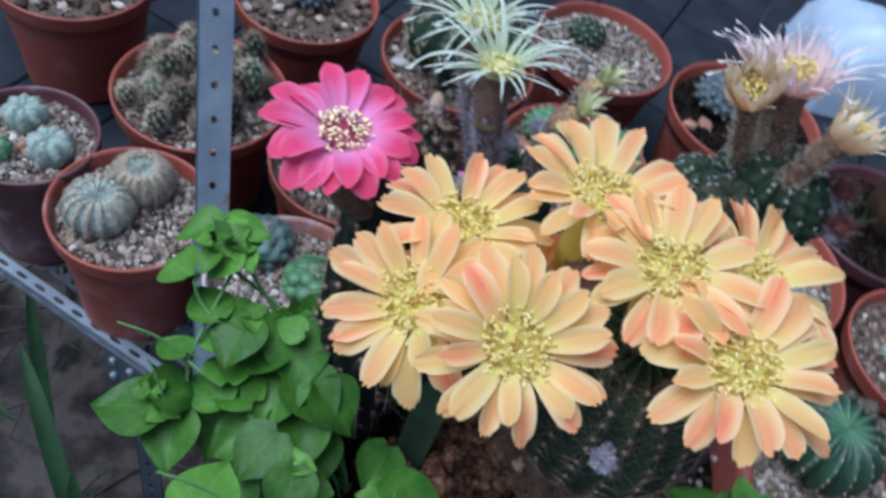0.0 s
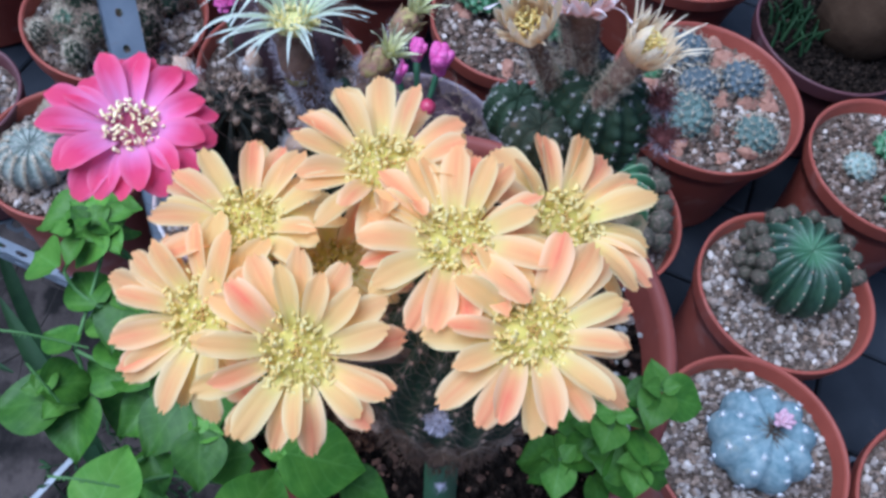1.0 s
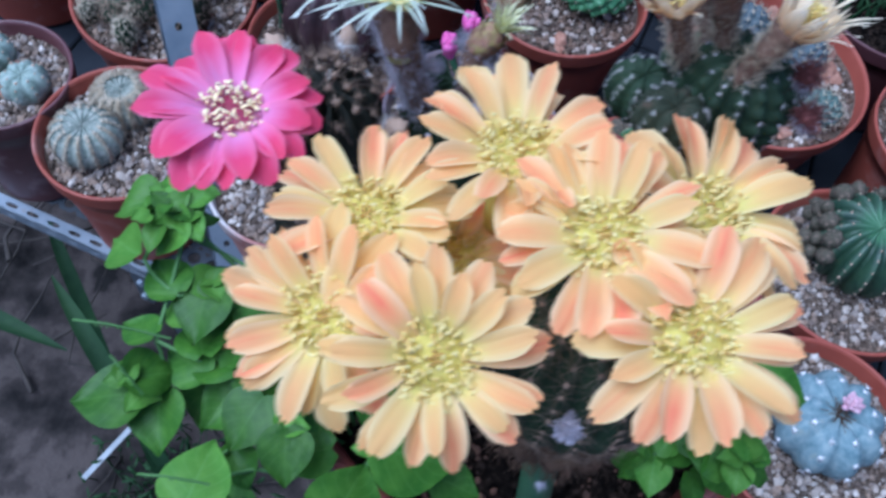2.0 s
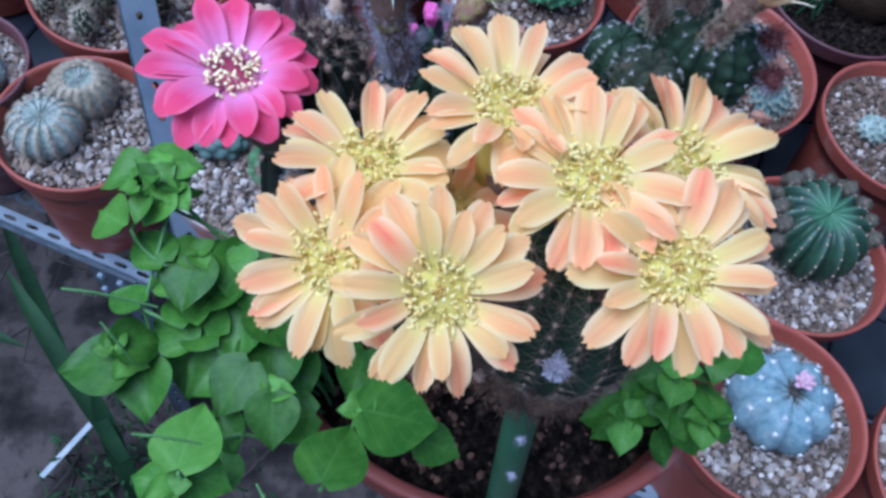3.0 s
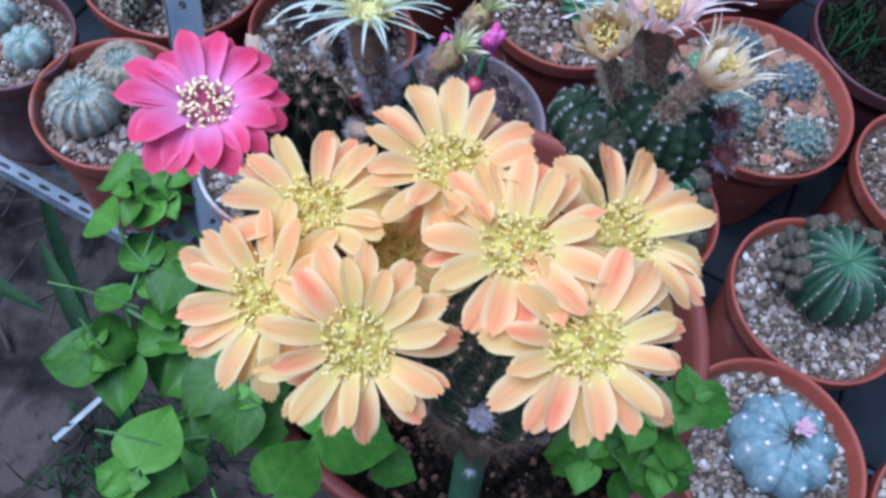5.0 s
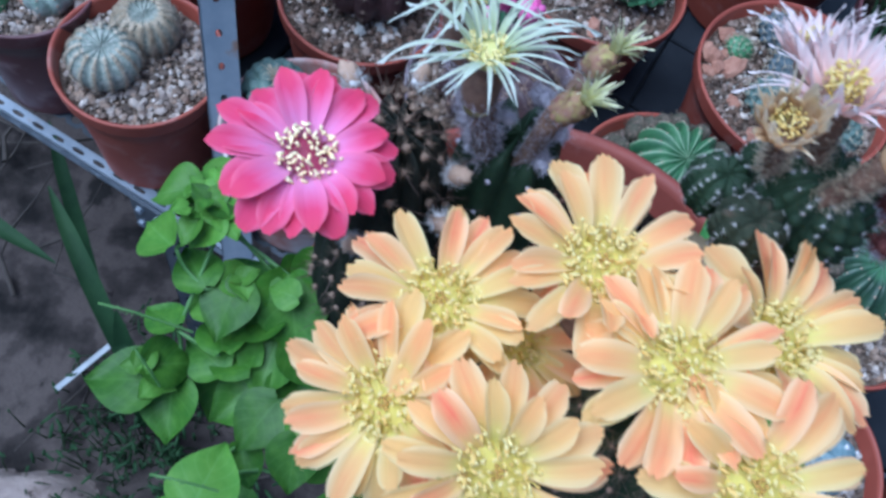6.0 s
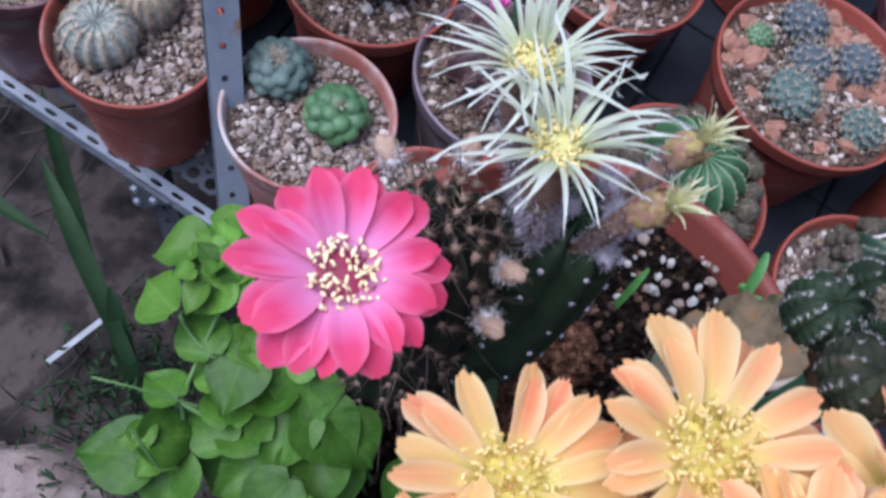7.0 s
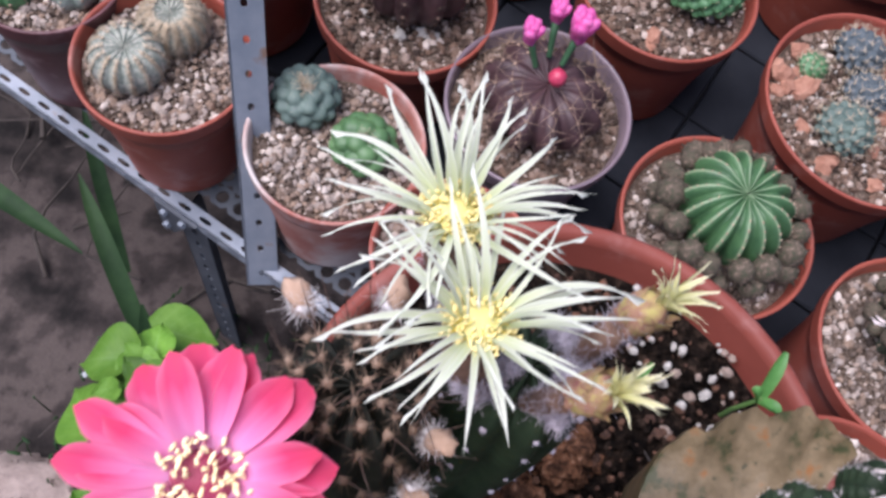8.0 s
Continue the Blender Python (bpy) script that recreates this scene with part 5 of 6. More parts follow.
def build_pink():
    base = Vector((-0.024, 0.117, SOIL))
    ob = thing("flowering_cactus", "dark bristly cactus with one open bright pink flower", "cactus", tuple(base))
    body = part("body", ribbed(0.0140, 0.131, 13, 0.07, M["cactus_grey"], lat=30, top_dip=0.02, blunt=0.45), ob, "dark green column set with tubercles")
    q = random.Random(21)
    for k in range(190):
        a = k * 2.39996 + q.gauss(0, 0.10)
        rr = 0.0128 * math.sqrt((k + 0.5) / 50) if k < 50 else 0.0
        t = math.asin((rr / 0.014) ** (1 / 0.45)) if k < 50 else math.acos(1 - 0.32 - 1.40 * (k - 49.5) / 140)
        rr = 0.0140 * math.sin(t) ** 0.45
        z = 0.131 * (0.5 + 0.5 * math.cos(t))
        n = Vector((math.sin(t) * math.cos(a), math.sin(t) * math.sin(a), 0.45 * math.cos(t) + 0.15)).normalized()
        p = Vector((rr * math.cos(a), rr * math.sin(a), z))
        s = Shape()
        big = 0.0005 + 0.0004 * q.random()
        s.blob(p, (big, big, big), 4, 6, 0.3, None, q)
        e = n.orthogonal().normalized()
        g = n.cross(e)
        for m in range(26):
            w = 2 * math.pi * m / 26 + q.random()
            s.cone(p, p + (math.cos(w) * e + math.sin(w) * g + n * (0.3 + 0.9 * q.random())) * 0.0022 * (0.4 + 0.8 * q.random()), 0.00008)
        part("areole", s.mesh("areole", M["spine_tan"]), body, kind="stuff")
        for m in range(1 + k % 2):
            s = Shape()
            way = (n + Vector((q.gauss(0, 0.6), q.gauss(0, 0.6), q.gauss(0, 0.4)))) * 0.0064 * (0.5 + 0.6 * q.random())
            s.hair([p, p + way * 0.5 + g * 0.0006, p + way], 0.00016, 0.00004)
            part("spine", s.mesh("spine", M["spine_dark"], False), body)
    for k, (x, y, z) in enumerate(((-0.034, 0.127, 0.570), (-0.0125, 0.114, 0.566), (-0.013, 0.107, 0.560), (-0.022, 0.130, 0.570), (-0.028, 0.104, 0.550))):
        p = Vector((x, y, z)) - base
        n = Vector((p.x, p.y, 0.012)).normalized()
        b = Shape()
        b.blob((0, 0, 0.0016), (0.0019, 0.0019, 0.0032), 8, 10, 0.25)
        w = part("woolly_bud", b.mesh("woolly_bud", M["areole"]), ob, "tan bud wrapped in white wool", aim(p, n))
        part("wool", puff(0.0021, 300, M["wool"], 90 + k, 0.55, 0.00005), w, m=pose(0.0002, 0.0004, 0.0004))
    P, n = Vector((-0.0375, 0.0995, 0.588)) - base, Vector((0.02, -0.16, 0.99)).normalized()
    P -= n * 0.002
    flower(ob, "pink", P, n, 11, 1.04, 0, "open bright pink flower with cream stamens", 200)
    part("flower_tube", curved_tube((-0.006, -0.008, 0.112), P - n * 0.013, 0.0024, 0.0030, M["tube"], "flower_tube", 0.004), ob)


BRACT, RAGGED = [], []


def build_white():
    BRACT.append(petal_mesh("bract", 0.0034, 0.0019, M["bud"], (0.7, 1.0, 0.95, 0.6, 0.1), 0.05, -0.06, 0.7, 0.0, 3, 6, 3))
    RAGGED.extend(petal_mesh("ragged_petal", 0.0042, 0.00085, M["petal_tip"], THIN, 0.15, 0.25 - 0.2 * i, 0.5, 0.0, 50 + i, 8, 3, 0.5 * (i - 1), 0.25 * (i - 1)) for i in range(4))
    base = Vector((0.000, 0.128, SOIL))
    ob = thing("flowering_cactus", "dark green woolly cactus with spidery greenish-white flowers", "cactus", tuple(base))
    body = part("body", ribbed(0.0130, 0.122, 8, 0.20, M["cactus_dark"], lat=30, top_dip=0.02, blunt=0.32), ob, "dark green ribbed column", pose(0, 0, 0, 0, 0, 20))
    sp, ar = rib_spines(0.0130, 0.122, 8, 7, 9, 0.0012, M["wool_lilac"], 9, 0.00007, M["wool_lilac"], 0.0007, 0.3, 0.02, 0.32)
    part("spine_cover", sp, body, kind="stuff")
    part("areole_cover", ar, body, kind="stuff")
    q = random.Random(17)
    for k in range(8):
        a = radians(-150 + 230 * q.random())
        r = 0.003 + 0.0055 * q.random()
        p = Vector((r * math.cos(a), r * math.sin(a), 0.1265 - 0.7 * r + 0.005 * q.random()))
        part("crown_wool", puff(0.0014 + 0.0009 * q.random(), 240, M["wool_lilac"], 110 + k, 0.35, 0.00006), ob, "grey-lilac wool about the flower tubes", pose(*p))
    for k, (x, y, z, nx, ny, nz, sz) in enumerate(((-0.012, 0.1235, 0.594, -0.06, 0.12, 1.0, 0.95), (-0.0175, 0.136, 0.594, -0.08, 0.12, 1.0, 0.95))):
        p, n = Vector((x, y, z)) - base, Vector((nx, ny, nz)).normalized()
        p -= n * 0.002
        flower(ob, "white", p, n, 23 * k, sz, 0, "open spidery greenish-white flower", 210 + k)
        foot, top = Vector((0.4 * p.x, 0.4 * p.y, 0.108)), p - n * 0.009
        t = part("flower_tube", curved_tube(foot, top, 0.0022, 0.0032, M["tube"], "flower_tube"), ob)
        part("tube_wool", tube_hairs(foot, top, 0.0028, 1500, 0.0019, 0.00007, M["wool_lilac"], 130 + k), t, "long lilac-white hairs")
    for k, (x, y, z, nx, ny, nz) in enumerate(((0.0092, 0.1325, 0.5850, 0.46, 0.30, 0.84), (0.0040, 0.1200, 0.5865, 0.54, 0.04, 0.84))):
        p, n = Vector((x, y, z)) - base, Vector((nx, ny, nz)).normalized()
        s = Shape()
        s.blob(p, (0.0029, 0.0029, 0.0036), 9, 14, 0.07, n.to_track_quat("Z", "Y").to_matrix())
        b = part("closed_bud", s.mesh("closed_bud", M["bud"]), ob, "spent brownish pink bud with a pale ragged tip")
        for j in range(24):
            up = -0.0026 + 0.0014 * (j // 8)
            m = aim(p + n * up, n, 45 * j + 20 * (j // 8)) @ pose(0, 0.0027 + 0.0001 * (j // 8), 0, 82 + q.gauss(0, 7), 0, 0)
            part("bract", BRACT[0], b, m=m)
        for j in range(30):
            m = aim(p + n * 0.0026, n, 12 * j + q.gauss(0, 14)) @ pose(0, 0.0005, 0, 30 + 50 * q.random(), q.gauss(0, 15), 0) @ Matrix.Diagonal((1.3, 0.9 + 1.0 * q.random(), 1.3, 1))
            part("petal", q.choice(RAGGED), b, m=m)
        part("bud_wool", tube_hairs(p - n * 0.0035, p + n * 0.0015, 0.0018, 260, 0.0012, 0.00005, M["wool_lilac"], 180 + k), b, "fine lilac hairs")
        foot = Vector((0.35 * p.x, 0.35 * p.y, 0.106))
        t = part("flower_tube", curved_tube(foot, p - n * 0.003, 0.0018, 0.0021, M["tube"], "bud_tube"), ob)
        part("tube_wool", tube_hairs(foot, p - n * 0.002, 0.0019, 800, 0.0013, 0.00006, M["wool_lilac"], 144 + k), t, "long lilac-white hairs")


def build_blush():
    base = Vector((0.047, 0.116, SOIL))
    sight_pivot, scale = Vector((-0.006, 0.010, 0.712)), 0.95

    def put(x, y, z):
        """A point of the clump, the whole clump scaled in along the camera's line of sight to fit its view."""
        return sight_pivot.lerp(Vector((x, y, z)), scale)
    ob = thing("flowering_cactus", "cluster of dark green dotted cacti with fading blush-coloured flowers", "cactus", tuple(base))
    q = random.Random(77)
    for k, (x, y, z, r, h, ribs) in enumerate(((0.0465, 0.1120, 0.5860, 0.0108, 0.0200, 14), (0.0318, 0.1145, 0.5825, 0.0060, 0.0104, 10), (0.0345, 0.1035, 0.5880, 0.0062, 0.0102, 10),
                                               (0.0405, 0.1205, 0.5830, 0.0048, 0.0088, 8), (0.0585, 0.1190, 0.5790, 0.0060, 0.0105, 9))):
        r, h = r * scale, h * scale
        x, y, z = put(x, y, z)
        b = part("globe", ribbed(r, h * 1.12, ribs, 0.17, M["cactus_dark" if k != 2 else "cactus_moss"], 6, 1.0, 0.10, 40, knobs=10), ob, "dark green ribbed globe set with small white spine tufts",
                 pose(x - base.x, y - base.y, z - 0.56 * h - SOIL, 0, 0, 31 * k))
        sp, ar = rib_spines(r, h * 1.12, ribs, 12 if k == 0 else 9, 8, 0.0012 if k == 0 else 0.0010, M["spine_white"], 60 + k, 0.000055, M["wool_lilac"], 0.00020 if k == 0 else 0.00014, 0.35, 0.10, skip=0.3)
        part("spine_cover", sp, b, kind="stuff")
        part("areole_cover", ar, b, kind="stuff")
    part("stock", curved_tube((0.012, -0.012, -0.01), (-0.0035, -0.010, 0.128), 0.0046, 0.0042, M["cactus_stock"], "stock"), ob, "smooth green grafting stock")
    s = Shape()
    for k in range(26):
        a = 6.28 * k / 26
        s.blob((-0.0035 + 0.006 * math.cos(a), -0.010 + 0.006 * math.sin(a), 0.130 + 0.003 * q.random()), (0.003, 0.003, 0.003), 5, 7, 0.2, None, q)
    part("corky_collar", s.mesh("corky_collar", M["cork"]), ob, "brown corky collar at the graft", kind="stuff")
    spots = (((0.0365, 0.1135, 0.5925), (0.0290, 0.1075, 0.6110), "blush", 10, 0.66), ((0.0425, 0.1150, 0.5955), (0.0390, 0.1168, 0.6090), "rose", 0, 0.86),
             ((0.0445, 0.1080, 0.5955), (0.0482, 0.1080, 0.6070), "cream", 6, 0.72), ((0.0410, 0.1180, 0.5935), (0.0376, 0.1270, 0.6045), "rose", 12, 0.74))
    for k, (foot, head, key, close, sz) in enumerate(spots):
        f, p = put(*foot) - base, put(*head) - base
        n = (p - f).normalized()
        flower(ob, key, p, n, 41 * k, sz, close, ("fading cream flower half closed", "open pale rose flower", "fading cream flower with splayed tips", "open pale rose flower")[k], 220 + k)
        t = part("flower_tube", curved_tube(f - n * 0.002, p - n * 0.002, 0.0013, 0.0027 * sz, M["tube"], "flower_tube"), ob, "short brown hairy flower tube")
        part("tube_hair", tube_hairs(f - n * 0.002, p, 0.0018, 700, 0.0014, 0.00006, M["spine_pale"], 150 + k), t, kind="stuff")
    for k, (x, y, z) in enumerate(((0.0570, 0.1110, 0.5935), (0.0585, 0.1060, 0.5890))):
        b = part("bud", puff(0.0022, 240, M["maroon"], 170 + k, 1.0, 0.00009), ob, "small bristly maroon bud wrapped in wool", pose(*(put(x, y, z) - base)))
        part("bud_wool", puff(0.0024, 160, M["wool_lilac"], 160 + k, 0.6), b, m=pose(0.0004, 0.0004, -0.0022))


def leaf_mesh(name, length, width, mat, fold=0.25, curl=0.15, seed=0):
    """A pointed heart-shaped leaf along +y with a sunken midrib."""
    q = random.Random(seed)
    shape = (0.30, 0.68, 0.88, 0.98, 1.0, 0.98, 0.92, 0.82, 0.69, 0.53, 0.35, 0.17, 0.02)
    s = Shape()
    rows, uvs = [], []
    for i, h in enumerate(shape):
        v = i / 12
        row = []
        for j in range(9):
            u = j / 4 - 1
            w = width / 2 * h
            back = 0.10 * length * abs(u) * (1 - v) ** 3
            z = fold * (u * u / (abs(u) + 0.25)) * w - curl * length * v * v + (0.025 + 0.012 * seed) * length * math.sin(5 * v + 3 * u + 2 * seed)
            row.append((u * w, length * v - back, z))
            uvs.append((j / 8, v))
        rows.append(row)
    s.grid(rows, uvs=uvs)
    t = [[(x, y, z - 0.0003) for x, y, z in r] for r in rows]
    s.grid([list(reversed(r)) for r in t], uvs=uvs)
    return s.mesh(name, mat)


LEAVES = {}


def leaf(parent, at, size, yaw, pitch=15, roll=0, light=False):
    key = (light, int(rng.random() * 3))
    if key not in LEAVES:
        LEAVES[key] = leaf_mesh("leaf", 1.0, 0.98, M["leaf_light" if light else "leaf"], 0.18 + 0.12 * key[1], 0.10 + 0.08 * key[1], key[1])
    m = Matrix.Translation(at) @ pose(0, 0, 0, 0, 0, yaw) @ pose(0, 0, 0, -pitch, roll, 0) @ Matrix.Translation((0, -0.5 * size, 0)) @ Matrix.Scale(size, 4)
    part("leaf", LEAVES[key], parent, m=m)


def build_weeds():
    q = random.Random(31)
    root = Vector((-0.012, 0.092, SOIL))
    ob = thing("leafy_weed", "fresh green trailing weed with glossy heart-shaped leaves spilling over the planter", "weed", tuple(root))
    big = ((-0.0781, 0.0823, 0.492, 17.1, 95, 0), (-0.0653, 0.0776, 0.488, 15.4, 180, 0), (-0.0662, 0.0879, 0.495, 13.1, 290, 0), (-0.0495, 0.0619, 0.505, 16.4, 350, 1), (-0.0552, 0.0870, 0.480, 16.3, 170, 0),
           (-0.0430, 0.0774, 0.492, 15.2, 150, 0), (-0.0324, 0.0694, 0.492, 13.6, 185, 0), (-0.0161, 0.0603, 0.500, 17.4, 340, 0), (-0.0005, 0.0703, 0.496, 20.3, 265, 0), (-0.0441, 0.0684, 0.484, 10.9, 200, 0),
           (-0.0579, 0.0523, 0.500, 10.6, 75, 0), (-0.0468, 0.0542, 0.495, 13.9, 250, 0))
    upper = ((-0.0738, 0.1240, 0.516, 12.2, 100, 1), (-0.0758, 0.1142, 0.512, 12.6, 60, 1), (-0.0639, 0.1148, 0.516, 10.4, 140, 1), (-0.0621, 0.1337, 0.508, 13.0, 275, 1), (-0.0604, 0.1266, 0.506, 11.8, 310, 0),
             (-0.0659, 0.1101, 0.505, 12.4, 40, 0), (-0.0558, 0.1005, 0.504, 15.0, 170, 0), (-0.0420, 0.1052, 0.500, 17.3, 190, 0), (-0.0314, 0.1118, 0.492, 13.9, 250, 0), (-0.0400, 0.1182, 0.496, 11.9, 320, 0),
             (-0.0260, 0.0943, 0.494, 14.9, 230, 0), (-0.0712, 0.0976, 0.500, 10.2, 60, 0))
    shaded = ((-0.0386, 0.0959, 0.480, 15.9, 120, 0), (-0.0540, 0.1164, 0.492, 12.7, 330, 0), (0.0102, 0.0668, 0.484, 11.9, 250, 0), (-0.0459, 0.0616, 0.480, 12.5, 20, 0), (-0.0282, 0.0861, 0.478, 14.5, 200, 0),
              (-0.0115, 0.0883, 0.476, 14.5, 170, 0), (-0.0570, 0.0983, 0.496, 12.2, 20, 0), (-0.0600, 0.0927, 0.492, 13.0, 60, 0), (-0.0250, 0.1040, 0.474, 16.0, 240, 0), (-0.0300, 0.0760, 0.474, 15.0, 100, 0))
    inner = ((-0.0493, 0.1136, 0.496, 15.8, 20, 0), (-0.0379, 0.1154, 0.498, 14.2, 150, 0), (-0.0395, 0.1030, 0.500, 18.2, 200, 0), (-0.0311, 0.1108, 0.494, 14.4, 260, 0), (-0.0498, 0.1014, 0.498, 14.0, 100, 0),
             (-0.0321, 0.0944, 0.496, 16.7, 230, 0), (-0.0438, 0.0926, 0.494, 18.2, 170, 0), (-0.0535, 0.0939, 0.492, 14.3, 60, 0), (-0.0351, 0.0846, 0.488, 17.2, 180, 0),
             (-0.0498, 0.0835, 0.486, 16.0, 130, 0), (-0.0610, 0.1040, 0.500, 11.2, 40, 1), (-0.0544, 0.1098, 0.504, 9.7, 300, 1), (-0.0433, 0.1073, 0.506, 8.2, 80, 1))
    tuft_at = Vector((-0.0640, 0.1210, 0.520)) - root
    for j in range(12):
        w = 52 * j + q.gauss(0, 18)
        h = Vector((-math.sin(radians(w)), math.cos(radians(w)), 0))
        small = 0.0082 - 0.00038 * j
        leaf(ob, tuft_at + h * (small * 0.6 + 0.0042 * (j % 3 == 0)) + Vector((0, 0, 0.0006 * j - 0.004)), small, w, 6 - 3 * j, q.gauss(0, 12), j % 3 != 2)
    nodes = []
    for k, (x, y, z, sz, yaw, li) in enumerate(big + upper + shaded + inner):
        at = Vector((x, y, z)) - root
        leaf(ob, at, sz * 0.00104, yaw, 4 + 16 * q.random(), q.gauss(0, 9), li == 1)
        d = Vector((-math.sin(radians(yaw)), math.cos(radians(yaw)), 0))
        node = at - d * sz * 0.00056 + Vector((0, 0, 0.0008))
        nodes.append((node, yaw, k))
    for node, yaw, k in nodes:
        if k < 22 and k % 2 == 0:
            for j in range(3):
                w = yaw + 120 * j + 60 + q.gauss(0, 20)
                h = Vector((-math.sin(radians(w)), math.cos(radians(w)), 0))
                small = (0.0066, 0.0050, 0.0038)[j] * (0.8 + 0.4 * q.random())
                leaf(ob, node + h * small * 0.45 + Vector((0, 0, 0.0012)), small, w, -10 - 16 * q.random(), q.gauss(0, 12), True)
    # each stem runs from the soil up through a few leaf nodes
    for run in ((4, 2, 0), (9, 3, 10), (5, 6), (7, 8), (18, 17, 13, 12), (19, 16, 15), (11, 3), (20, 22), (21, 14, 23), (23, 1), (38, 34, 45), (40, 36, 46), (39, 35), (42, 43)):
        pts = [Vector((0.25 * nodes[run[0]][0].x, 0.25 * nodes[run[0]][0].y, 0))]
        pts.append(pts[0].lerp(nodes[run[0]][0], 0.55) + Vector((0, 0, 0.010)))
        pts += [nodes[i][0] - Vector((0, 0, 0.0012)) for i in run]
        s = Shape()
        for a, b in zip(pts, pts[1:]):
            sag = Vector((q.gauss(0, 0.0018), q.gauss(0, 0.0018), -0.0016))
            s.hair([a, a.lerp(b, 0.25) + sag * 0.7, a.lerp(b, 0.5) + sag, a.lerp(b, 0.75) + sag * 0.7, b], 0.00055, 0.0005, 6)
        part("stem", s.mesh("stem", M["stem"]), ob)
    for k, (b, e) in enumerate((((-0.062, 0.094, 0.503), (-0.083, 0.094, 0.511)), ((-0.066, 0.080, 0.502), (-0.072, 0.085, 0.513)), ((-0.046, 0.058, 0.510), (-0.060, 0.058, 0.516)),
                                ((-0.034, 0.052, 0.500), (-0.028, 0.042, 0.500)))):
        s = Shape()
        b, e = Vector(b) - root, Vector(e) - root
        s.hair([b, b.lerp(e, 0.3) + Vector((0, 0, 0.0012)), b.lerp(e, 0.65) + Vector((0, 0, 0.0016)), e], 0.0003, 0.00025, 6)
        for j in range(34):
            f = 0.25 + 0.75 * j / 34
            s.blob(b.lerp(e, f) + Vector((q.gauss(0, 0.00025), q.gauss(0, 0.00025), 0.0013 * (1 - f) + q.gauss(0.0001, 0.0002))), 0.00024, 3, 5)
        part("flower_spike", s.mesh("flower_spike", M["stem"]), ob, "thin pale green flower spike")
    root = Vector((0.070, 0.096, SOIL))
    ob = thing("leafy_weed", "small fresh green weed at the planter's rim", "weed", tuple(root))
    for x, y, z, sz, yaw in ((0.084, 0.076, 0.475, 15, 200), (0.061, 0.080, 0.470, 13, 110), (0.076, 0.102, 0.480, 14, 20), (0.090, 0.094, 0.486, 9, 300), (0.076, 0.072, 0.470, 10, 210),
                             (0.068, 0.094, 0.474, 14, 80), (0.088, 0.084, 0.481, 13, 340), (0.070, 0.082, 0.474, 11, 150)):
        leaf(ob, Vector((x, y, z)) - root, sz * 0.00112, yaw, 12 + 20 * q.random(), q.gauss(0, 15))
    for tip in ((0.091, 0.097, 0.490), (0.085, 0.078, 0.482), (0.064, 0.080, 0.476), (0.078, 0.090, 0.486)):
        e = Vector(tip) - root
        s = Shape()
        s.hair([(0, 0, 0), e * 0.5 + Vector((0, 0, 0.008)), e], 0.0009, 0.0005, 6)
        part("stem", s.mesh("stem", M["stem"]), ob)
        for j in range(6):
            w = j * 60 + q.gauss(0, 15)
            d = Vector((-math.sin(radians(w)), math.cos(radians(w)), 0))
            sz = (0.0130, 0.0100, 0.0058)[j // 2] * (0.85 + 0.3 * q.random())
            w = (90 * (j // 2) + 180 * (j % 2)) + q.gauss(0, 12) + 30 * len(tip)
            d = Vector((-math.sin(radians(w)), math.cos(radians(w)), 0))
            leaf(ob, e + d * sz * 0.55 + Vector((0, 0, 0.0025 * (j // 2) - 0.003)), sz, w, (16, 4, -25)[j // 2] + q.gauss(0, 8), q.gauss(0, 12), j > 1)


